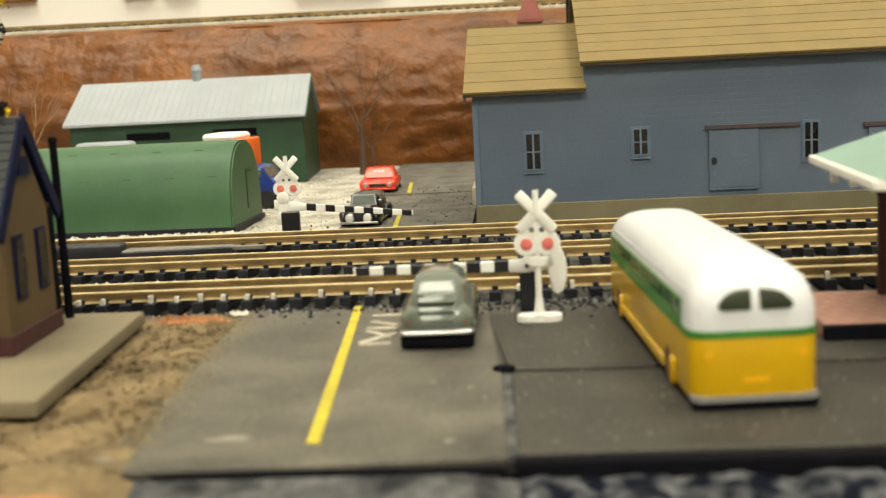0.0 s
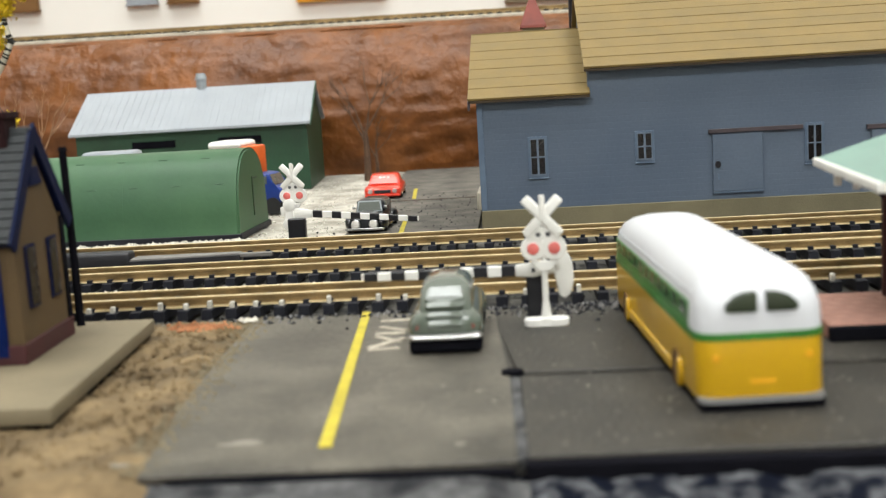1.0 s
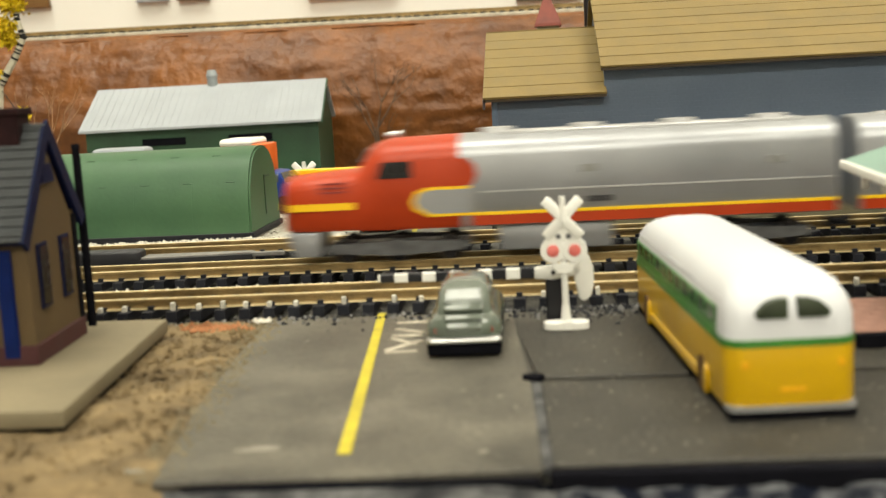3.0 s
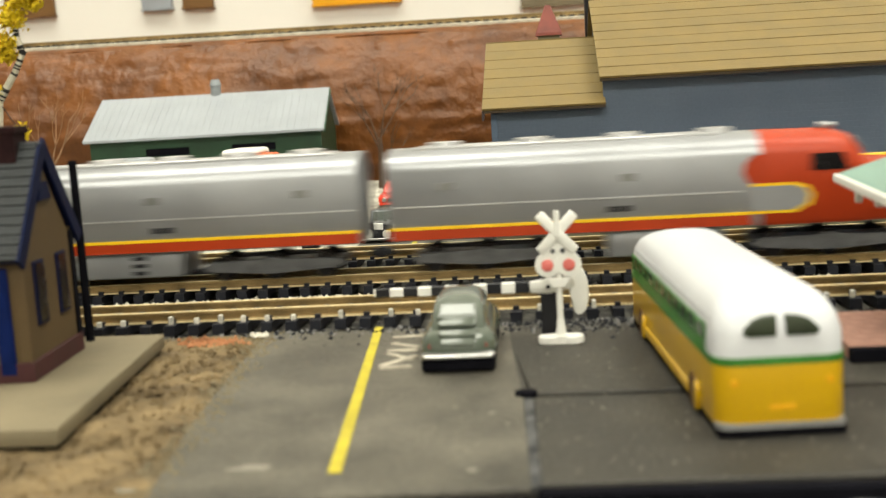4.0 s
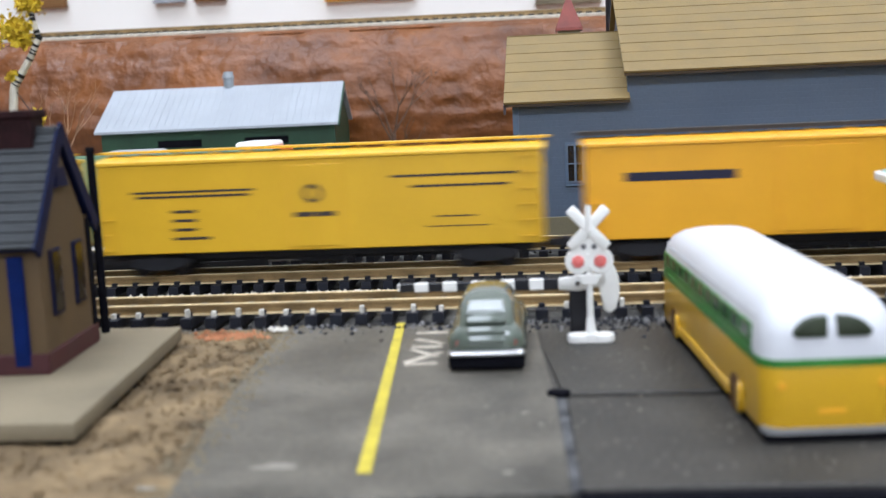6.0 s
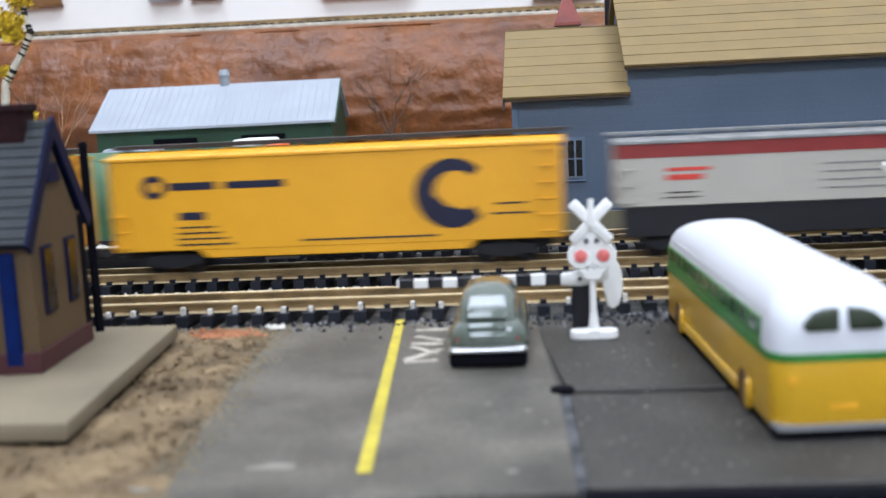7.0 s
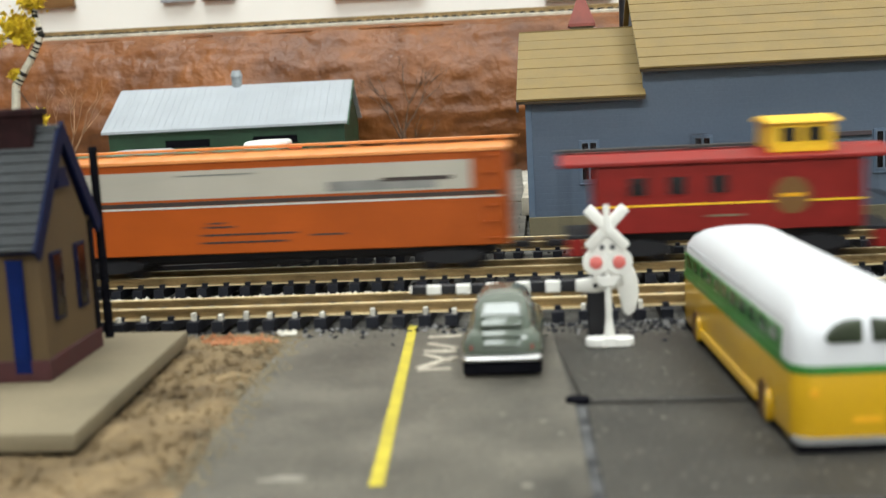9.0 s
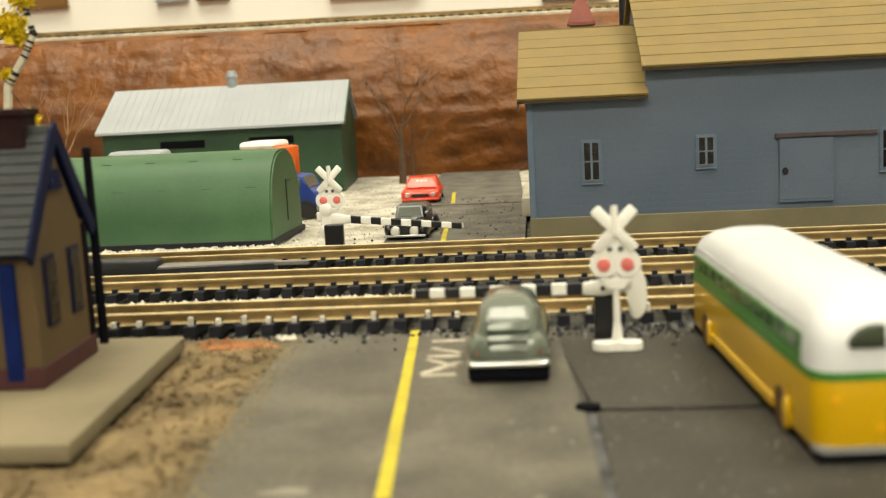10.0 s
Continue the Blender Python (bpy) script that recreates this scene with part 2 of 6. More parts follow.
def prism(bm, poly, axis, c0, c1, bev=0.0, seg=2):
    def at(a, b, c):
        return {"x": (c, a, b), "y": (a, c, b), "z": (a, b, c)}[axis]
    lo = [bm.verts.new(at(a, b, c0)) for a, b in poly]
    hi = [bm.verts.new(at(a, b, c1)) for a, b in poly]
    n = len(poly)
    f = [bm.faces.new(lo), bm.faces.new(hi)] + [bm.faces.new((lo[i], lo[(i + 1) % n], hi[(i + 1) % n], hi[i])) for i in range(n)]
    if bev:
        bevel(bm, f, bev, seg)
    return bm


def loft(bm, loops, caps=True):
    rings = [[bm.verts.new(p) for p in lp] for lp in loops]
    n = len(rings[0])
    for a, b in zip(rings, rings[1:]):
        for i in range(n):
            bm.faces.new((a[i], a[(i + 1) % n], b[(i + 1) % n], b[i]))
    if caps:
        bm.faces.new(rings[0])
        bm.faces.new(rings[-1])
    return bm


def rod(bm, p, q, r0, r1=None, n=10):
    r1 = r0 if r1 is None else r1
    p, q = Vector(p), Vector(q)
    w = (q - p).normalized()
    u = w.orthogonal().normalized()
    v = w.cross(u)
    ang = [2 * math.pi * i / n for i in range(n)]
    return loft(bm, [[p + r0 * (math.cos(a) * u + math.sin(a) * v) for a in ang], [q + r1 * (math.cos(a) * u + math.sin(a) * v) for a in ang]])


def disc(cx, cz, r, n=20, sx=1.0, sz=1.0):
    return [(cx + r * sx * math.cos(2 * math.pi * i / n), cz + r * sz * math.sin(2 * math.pi * i / n)) for i in range(n)]


def ball(bm, c, r, s=(1, 1, 1), sub=2):
    made = bmesh.ops.create_icosphere(bm, subdivisions=sub, radius=r)["verts"]
    for v in made:
        v.co = Vector((v.co.x * s[0] + c[0], v.co.y * s[1] + c[1], v.co.z * s[2] + c[2]))
    return made


def rring(hx, hy, r, z, cx=0.0, cy=0.0, n=5):
    pts = []
    for sx, sy, a0 in ((1, 1, 0), (-1, 1, 90), (-1, -1, 180), (1, -1, 270)):
        for i in range(n):
            a = radians(a0 + 90 * i / (n - 1))
            pts.append((cx + sx * (hx - r) + r * math.cos(a), cy + sy * (hy - r) + r * math.sin(a), z))
    return pts


def B():
    return bmesh.new()


def part(name, bm, material, parent=None, label="", smooth=False, turn=None):
    bmesh.ops.recalc_face_normals(bm, faces=bm.faces)
    for v in bm.verts:
        v.co = v.co * U
    me = bpy.data.meshes.new(name)
    bm.to_mesh(me)
    bm.free()
    me.materials.append(M[material] if isinstance(material, str) else material)
    if smooth:
        me.polygons.foreach_set("use_smooth", [True] * len(me.polygons))
        me.set_sharp_from_angle(angle=radians(38))
    ob = new(name, me)
    if parent:
        ob.parent = parent
    if turn is not None:
        ob.matrix_basis = turn
    return tagged(ob, label) if label else ob


def again(ob, dx, dy, dz=0.0, rz=0.0):
    """One more piece on the same mesh, shifted by millimetres."""
    o = ob.copy()
    scene.collection.objects.link(o)
    o.matrix_basis = pose(dx * U, dy * U, dz * U, 0, 0, rz)
    return o


def spot(x, y, z=0.0, rz=0.0):
    return pose(x * U, y * U, z * U, 0, 0, rz)


def thing(name, x, y, z, label, category, group="", rz=0.0, kind=""):
    ob = new(name)
    ob.empty_display_size = 0.005
    ob.matrix_basis = spot(x, y, z, rz)
    return tagged(ob, label, category, group, kind)


def setting(name, bm, material, label, smooth=False, kind="structure"):
    return tagged(part(name, bm, material, None, label, smooth), kind=kind, category=name.split("_")[0])


# ---- the room and the table ----
def room():
    x, y0, y1, z0, z1 = 2600, -2600, 760, -950, 1650
    setting("floor", box(B(), -x, x, y0, y1, z0 - 40, z0), "room_floor", "dull brown exhibition room floor")
    setting("ceiling", box(B(), -x, x, y0, y1, z1, z1 + 40), "room_white", "plain off-white room ceiling")
    setting("wall_north", box(B(), -x, x, y1, y1 + 60, z0, z1), "room_white", "plain off-white room wall")
    setting("wall_south", box(B(), -x, x, y0 - 60, y0, z0, z1), "room_white", "plain off-white room wall")
    setting("wall_east", box(B(), x, x + 60, y0, y1, z0, z1), "room_white", "plain off-white room wall")
    setting("wall_west", box(B(), -x - 60, -x, y0, y1, z0, z1), "room_white", "plain off-white room wall")
    # Unseen panels placed by choice; the pair at y -1750 is added front fill.
    for i, (lx, ly) in enumerate(((-400, 60), (780, 60), (-500, -1750), (700, -1750))):
        t = thing("ceiling_light", lx, ly, z1 - 60, "unseen flat white ceiling light with a warm diffuser", "ceiling light", "ceiling lights")
        part("housing", box(B(), -420, 420, -420, 420, 20, 60, 4), "plastic_white", t)
        part("diffuser", box(B(), -400, 400, -400, 400, 14, 20), lampglow, t, "glowing diffuser panel")
        lamp = bpy.data.lights.new("panel_light", "AREA")
        lamp.shape, lamp.size, lamp.energy, lamp.color = "SQUARE", 0.8, LAMP_POWER * (0.88 if ly > 0 else 1.5), (1.0, 0.945, 0.81)
        o = new("panel_light", lamp)
        o.matrix_basis = pose(lx * U, ly * U, (z1 - 50) * U)


room()


def grid(x0, x1, nx, rows, bump_fn):
    """A sheet through rows of (y, z), each row along x, moved by bump_fn."""
    bm = B()
    vs = []
    for j, (y, z) in enumerate(rows):
        vs.append([bm.verts.new(bump_fn(x0 + (x1 - x0) * i / nx, y, z, j)) for i in range(nx + 1)])
    for a, b in zip(vs, vs[1:]):
        for i in range(nx):
            bm.faces.new((a[i], a[i + 1], b[i + 1], b[i]))
    return bm


def nz(x, y, z, s):
    return noise.noise(Vector((x * s, y * s, z * s)))


def terrain():
    setting("layout_table", box(B(), -2300, 2300, 108, 745, -950, -14), "shadow_base", "black-painted table body under the model layout")
    setting("ground", box(B(), -2300, 2300, 120.4, 745, -14, -1.6), "ballast", "grey granular model ground sheet")
    # rough dark rim in front of the road
    rows = [(80, -30), (84, -19), (90, -13), (97, -9), (104, -6.4), (110, -4.6), (115, -3.2), (121.5, -1.9)]

    def rim(x, y, z, j):
        k = 0 if j in (0,) else 1
        edge = 1 if j < 7 else 0.2
        return (x, y + edge * 2.0 * nz(x, y, 3, 0.11), z + k * edge * (2.6 * nz(x, y, 0, 0.13) + 1.2 * nz(x, y, 9, 0.5)))
    setting("trim", grid(-900, 900, 900, rows, rim), "rock", "rough dark plaster rim with pale flecks", True)
    # pale filler smeared along the road's front edge

    def putty(x, y, z, j):
        taper = 1.0 if x < -6 else max(0.0, -x / 6.0)
        return (x, y - (2.2 * nz(x, y, 4, 0.16) if j < 3 else 0), z - 1.2 * (1 - taper) + (0.7 * nz(x, y, 2, 0.3) if j < 4 else 0))
    setting("trim_putty", grid(-52, 0, 90, [(107.5, -7.5), (110.5, -4.0), (113, -2.6), (115.6, -1.8), (117.8, -1.05)], putty), "putty", "pale dusty filler along the road's front edge", True)
    # brown dirt beside the road

    def soil(x, y, z, j):
        lift = 0.9 * nz(x, y, 1, 0.11) + 0.7 * nz(x, y, 5, 0.35) - 0.45 * max(0.0, x + 49.6 - (203 - max(y, 117)) / 85 * 6.2)
        return (x, y, z + lift)
    rows = [(104, -9), (107, -6.5), (110, -4.2), (113, -2.4), (115.4, -1.0)] + [(117 + i * 1.4, -0.3) for i in range(62)]
    setting("ground_dirt", grid(-190, -39, 110, rows, soil), "dirt", "coarse tan and brown dirt", True)
    # pale gravel yard beyond the tracks

    def yard(x, y, z, j):
        return (x, y, z + 0.5 * nz(x, y, 1, 0.12) + 0.3 * nz(x, y, 5, 0.5))
    rows = [(296 + i * 4.0, -0.5) for i in range(65)]
    setting("ground_gravel", grid(-330, -14, 110, rows, yard), "gravel", "pale cream gravel yard", True)
    # the clay bank with its shelf
    prof = [(546, -3), (545.5, 4), (543.5, 12), (541.5, 20), (540, 28), (541, 36), (544, 44), (547.5, 52), (551, 58), (554, 64), (557, 68), (561, 70.5), (567, 71), (600, 71), (745, 71)]
    fine = []
    for a, b in zip(prof, prof[1:]):
        k = 5 if b[0] < 590 else 2
        fine += [(a[0] + (b[0] - a[0]) * i / k, a[1] + (b[1] - a[1]) * i / k) for i in range(k)]
    fine.append(prof[-1])

    def bank(x, y, z, j):
        f = 1.0 if 2 < z < 69 else 0.12
        bulge = 2.6 * nz(x * 0.7, 0, z * 1.2, 0.04) + 1.5 * nz(x * 0.8, 4, z * 1.3, 0.11) + 0.8 * nz(x, 2, z * 1.2, 0.24) + 0.45 * nz(x, 8, z, 0.5) + 0.8 * abs(nz(x * 0.55, 11, z * 1.3, 0.10)) - 0.5 * abs(nz(x * 0.8, 17, z * 1.1, 0.25))
        return (x, y - f * bulge, z + 0.5 * f * nz(x, 7, z, 0.1) - 0.0045 * max(-300, min(300, x)) * (1 if z > 30 else z / 30.0))
    setting("ground_bank", grid(-2280, 2280, 900, fine, bank), "hill", "rust-brown clay bank with a lumpy shiny face", True)
    setting("backdrop", box(B(), -2300, 2300, 742, 750, 60, 700), "backdrop", "plain white backdrop board behind the layout")


terrain()


def roads():
    def slab(name, poly, m, label, z0=-1.1, z1=0.0):
        return setting(name, prism(B(), poly, "z", z0, z1, 0.25, 1), m, label)
    slab("road_1", [(-43, 117.5), (-1.2, 119), (-2.6, 154), (-4.85, 184), (-5.55, 200.5), (-49.6, 202), (-48.4, 176), (-46.3, 145)], "asphalt", "worn grey model road sheet with pale scuffs")
    slab("pavement_1", [(-0.2, 120.2), (170, 123), (170, 154.2), (-1.2, 154.0)], "asphalt_dark", "dark grey lot sheet with a ragged edge")
    slab("pavement_2", [(-1.6, 156.0), (170, 156.4), (170, 200), (-5.4, 200.4), (-4.7, 184)], "asphalt_dark", "dark grey lot sheet beside the tracks")
    slab("road_2", [(-50.5, 297.5), (-13, 297), (-14, 360), (-17, 440), (-21, 544), (-57, 544), (-53, 420)], "asphalt_far", "grey road beyond the tracks", -1.1, 0.25)
    setting("trim_joint", box(B(), -15.5, -58, 399, 400.2, 0.25, 0.4), "roof_gap", "dark joint across the far road")
    line = prism(B(), [(-24.2, 125.3), (-22.6, 125.2), (-28.5, 203.1), (-30.0, 203.3)], "z", 0.0, 0.14, 0.04, 1)
    setting("road_line_1", line, "yellow_line", "yellow painted centre line")
    setting("road_line_2", prism(B(), [(-34.6, 299), (-33.2, 299), (-35.6, 338), (-36.8, 338)], "z", 0.25, 0.4), "yellow_line", "yellow dash on the far road")
    setting("road_line_3", prism(B(), [(-40.6, 404), (-39.2, 404), (-42.2, 444), (-43.5, 444)], "z", 0.25, 0.4), "yellow_line", "yellow dash on the far road")
    setting("road_line_4", prism(B(), [(-31.6, 266), (-30.2, 266), (-30.6, 269.5), (-32, 269.5)], "z", -0.6, 0.1), "yellow_line", "scrap of yellow line between the tracks")
    # white zigzag letters painted beside the car
    for i, (p, q, w) in enumerate((((-25.6, 194.5), (-20.3, 194.8), 1.3), ((-25.0, 189.8), (-20.4, 186.2), 1.3), ((-25.2, 184.3), (-20.2, 184.3), 1.5), ((-25.0, 182.6), (-20.3, 177.6), 1.0), ((-20.0, 180.5), (-24.8, 174.2), 1.4), ((-24.9, 173.0), (-20.0, 173.4), 1.2))):
        d = (Vector(q) - Vector(p)).normalized()
        n = Vector((-d.y, d.x)) * w / 2
        poly = [tuple(Vector(p) + n), tuple(Vector(p) - n), tuple(Vector(q) - n), tuple(Vector(q) + n)]
        setting("road_mark_%d" % (i + 1), prism(B(), poly, "z", 0.0, 0.13 + 0.005 * i), "white_line", "worn white paint stroke on the road")
    for i, (x, y, sx, sy) in enumerate(((-34, 127.6, 2.8, 0.5), (-33.2, 128.6, 1.8, 0.4), (-6.5, 147, 0.5, 0.4), (-11.5, 150, 0.35, 0.5), (-7.8, 125, 0.6, 0.5), (-4.4, 142, 0.3, 0.4), (-46, 122, 1.6, 1.2))):
        setting("road_scuff_%d" % (i + 1), prism(B(), disc(x, y, 1.0, 12, sx, sy), "z", 0.0, 0.05), "pale_scuff", "pale scuff on the road")
    setting("trim_crack", prism(B(), [(-1.25, 119.2), (-0.1, 120.2), (-1.2, 154.0), (-2.5, 154.0)], "z", -1.0, -0.12), "putty", "pale filler in the joint between sheets")
    setting("trim_fill", prism(B(), [(-3.4, 157.2), (-2.0, 157.2), (-4.6, 184), (-5.2, 200), (-6.0, 200), (-5.5, 184)], "z", -1.0, -0.06), "asphalt_dark", "dark filler in the joint between sheets")
    # Black strip laid in the gap so the joint reads as shaded.
    setting("trim_seam", box(B(), -2.4, 170, 153.5, 157, -1.3, -0.75), "shadow_base", "black strip under the open joint, painting its shade")
    setting("trim_lump", prism(B(), disc(-2.2, 155.2, 1.6, 9, 1.0, 0.7), "z", -0.3, 0.6, 0.1, 1), "shadow_base", "black lump of glue at the joint")
    setting("trim_edge", box(B(), -0.5, 170, 118.8, 120.6, -5, -0.5, 0.3, 1), "shadow_base", "black broken edge of the lot")
    setting("trim_edge_left", box(B(), -40, -1.5, 117.5, 118.3, -1.5, -0.55, 0.2, 1), "shadow_base", "dark edge of the road sheet")


roads()


# ---- tracks ----
PITCH, GAUGE = 4.6, 9.0
TRACKS = (214.0, 248.7, 284.0)


def rail_profile(y):
    return [(y - 0.95, 1.25), (y + 0.95, 1.25), (y + 0.95, 1.55), (y + 0.3, 1.75), (y + 0.3, 2.5), (y + 0.48, 2.65), (y + 0.48, 3.15), (y + 0.38, 3.22), (y - 0.38, 3.22), (y - 0.48, 3.15), (y - 0.48, 2.65), (y - 0.3, 2.5), (y - 0.3, 1.75), (y - 0.95, 1.55)]


def tie_shape(bm, x, y):
    box(bm, x - 1.05, x + 1.05, y - 8.2, y + 8.2, -0.6, 1.25)
    for s in (-1, 1):
        for k in (-1, 1):
            yy = y + s * GAUGE / 2 + k * 1.0
            box(bm, x - 0.55, x + 0.55, yy - 0.45, yy + 0.45, 1.2, 1.95)
    return bm


def track(name, y, xspan, near, group):
    t = thing(name, 0, 0, 0, "brass-railed model track on black plastic ties", "track", group)
    for s in (-1, 1):
        r, yr = part("rail", prism(B(), rail_profile(y + s * GAUGE / 2), "x", -xspan, xspan), "rail", t, "tall bronze-brown rail"), y + s * GAUGE / 2
        # Pale strips carry the rail's highlights on the polished head and the foot.
        part("rail_head", box(B(), -xspan, xspan, yr - 0.4, yr + 0.4, 3.16, 3.26), "rail_lit", r, "polished running surface with the highlight in its colour")
        part("rail_foot", box(B(), -xspan, xspan, yr - 1.0, yr + 1.0, 1.3, 1.58), "rail_lit", r, "rail foot with the highlight in its colour")
    first = part("tie", tie_shape(B(), 0, 0), "tie", t)
    n0 = int(near[0] / PITCH), int(near[1] / PITCH)
    first.matrix_basis = spot(n0[0] * PITCH, y)
    for i in range(n0[0] + 1, n0[1]):
        o = again(first, i * PITCH, y)
    bm = B()
    for i in range(-int(xspan / PITCH), int(xspan / PITCH)):
        if not n0[0] <= i < n0[1]:
            box(bm, i * PITCH - 1.25, i * PITCH + 1.25, y - 8.2, y + 8.2, -0.6, 1.25)
    tagged(part("tie_run", bm, "tie", t), kind="stuff")
    return t


def clips():
    bm = B()
    rnd = random.Random(5)
    for i in range(-26, 24):
        if rnd.random() < (0.95 if i < -9 else 0.35):
            x = i * PITCH + rnd.uniform(-0.3, 0.5)
            box(bm, x - 0.4, x + 0.4, TRACKS[0] - 7.0, TRACKS[0] - 5.9, 0.8, 2.5 + rnd.uniform(-0.3, 0.2), 0.1, 1)
    return tagged(part("pale_clips", bm, "stones", None, "pale glue blobs on the tie ends"), category="glue", kind="stuff")


clips()
track("track", TRACKS[0], 2250, (-120, 110), "main tracks")
track("track", TRACKS[1], 2250, (-135, 135), "main tracks")
track("track", TRACKS[2], 2250, (-150, 150), "main tracks")


def upper_track():
    t = thing("shelf_track", 0, 0, 71, "small track along the top of the bank", "track")
    tilt = pose(0, 0, 0, 0, 0.26, 0)
    part("roadbed", box(B(), -600, 600, 562, 584, -1.5, 1.2, 0.4, 1), "cream", t, "pale roadbed strip", turn=tilt)
    for y in (568.5, 577.5):
        part("rail", prism(B(), [(a, b + 0.8) for a, b in rail_profile(y)], "x", -600, 600), "rail", t, turn=tilt)
    bm = B()
    for i in range(-130, 130):
        box(bm, i * PITCH - 1.3, i * PITCH + 1.3, 564.5, 581.5, 1.0, 2.1)
    tagged(part("tie_run", bm, "tie", t, turn=tilt), kind="stuff")


upper_track()


def pebbles(name, n, region, size, material, label, seed, zf=0.0):
    rnd = random.Random(seed)
    vs, fs = [], []
    for _ in range(n):
        x, y = region(rnd)
        r = size[0] + (size[1] - size[0]) * rnd.random() ** 2
        k = len(vs)
        a = rnd.random() * 6.28
        for dx, dy, dz in ((1, 0, 0), (-0.3, 0.9, 0), (-0.6, -0.8, 0), (0.1, 0.1, 1), (0, 0, -0.8)):
            j = 0.75 + 0.5 * rnd.random()
            vs.append(((x + r * j * (dx * math.cos(a) - dy * math.sin(a))) * U, (y + r * j * (dx * math.sin(a) + dy * math.cos(a))) * U, (zf + r * j * dz * 0.8) * U))
        fs += [(k, k + 1, k + 3), (k + 1, k + 2, k + 3), (k + 2, k, k + 3), (k + 1, k, k + 4), (k + 2, k + 1, k + 4), (k, k + 2, k + 4)]
    me = bpy.data.meshes.new(name)
    me.from_pydata(vs, [], fs)
    me.materials.append(M[material])
    return tagged(new(name, me), label, "gravel", kind="stuff")


pebbles("yard_gravel", 2600, lambda r: (r.uniform(-160, -62), r.uniform(296, 316)), (0.3, 1.1), "stones", "loose pale gravel along the hut's foot", 1)
pebbles("yard_gravel_far", 2500, lambda r: (r.uniform(-200, -56), r.uniform(300, 520)), (0.3, 0.8), "stones", "loose pale gravel in the yard", 2, -0.4)
pebbles("track_ballast", 3800, lambda r: (r.uniform(-160, 150), r.choice((r.uniform(199, 206), r.uniform(222, 241), r.uniform(257, 276), r.uniform(199, 296)))), (0.25, 0.85), "ballast", "grey loose track ballast", 3, -0.9)
pebbles("track_ballast_pale", 1500, lambda r: (r.uniform(-160, 150), r.choice((r.uniform(200, 206), r.uniform(223, 240), r.uniform(258, 275)))), (0.25, 0.8), "grains", "pale grains among the ballast", 4, -0.8)
pebbles("roadbed_grains", 1500, lambda r: (r.uniform(-125, -20) if r.random() < 0.75 else r.uniform(-20, 60), r.uniform(222, 241)), (0.3, 0.8), "stones", "pale roadbed grains between the two near tracks", 14, -0.6)
pebbles("dirt_grains", 3000, lambda r: (r.uniform(-125, -47), r.uniform(118, 200)), (0.25, 0.9), "dirt", "brown dirt crumbs", 5, -0.2)
pebbles("orange_crumbs", 120, lambda r: (r.gauss(-58, 3.2), r.gauss(196, 1.4)), (0.35, 1.0), "orange_foam", "orange clay crumbs beside the platform", 6, 0.0)
pebbles("road_grit", 260, lambda r: (r.uniform(-60, -14), r.uniform(298, 420)), (0.15, 0.5), "tie", "dark grit on the far road", 7, 0.3)


def verge(r):
    f = r.random()
    return (-50.0 + 6.2 * f + r.gauss(0.4, 1.5), 203 - 85 * f)


pebbles("verge_dust", 900, verge, (0.15, 0.5), "slab", "pale dusty grains along the road's edge", 8, 0.0)
pebbles("lot_specks", 650, lambda r: (r.choice((r.uniform(-40, 60), r.uniform(-2, 50))), r.uniform(121, 200)), (0.07, 0.27), "pale_scuff", "small pale specks on the road sheets", 9, 0.0)
pebbles("corner_stones", 26, lambda r: (r.gauss(-50.5, 0.9), r.gauss(199.5, 0.8)), (0.35, 0.8), "stones", "pale stones at the road's corner", 10, 0.2)


def wall_panels():
    for x0, x1, z, m, label in ((-141, -84, 98.6, "car_deep", "yellow panel hung on the white backdrop"), (-253, -233, 103.0, "hopper", "grey-blue panel hung on the white backdrop"), (-226, -206, 102.5, "car_brown", "brown panel hung on the white backdrop"), (-8, 32, 89.5, "slab", "olive panel hung on the white backdrop"), (-345, -312, 103.5, "car_brown", "brown panel hung on the white backdrop")):
        t = thing("wall_panel", (x0 + x1) / 2, 741.9, z, label, "panel", "backdrop panels")
        w = (x1 - x0) / 2
        part("board", box(B(), -w, w, -4, 0, 0, 30, 0.5, 1), m, t)
        part("rim", box(B(), -w - 0.6, w + 0.6, -5, 0, -1.2, 0, 0.2, 1), m, t)


wall_panels()

pebbles("trackside_debris", 420, lambda r: (r.choice((r.gauss(8, 9), r.uniform(-48, 45))), 203 - abs(r.gauss(0, 5.5))), (0.15, 0.7), "tie", "dark crumbs beside the track", 12, 0.1)
pebbles("trackside_grains", 300, lambda r: (r.choice((r.gauss(10, 9), r.uniform(-48, 45))), 203 - abs(r.gauss(0, 4.5))), (0.15, 0.5), "grains", "pale crumbs beside the track", 13, 0.1)



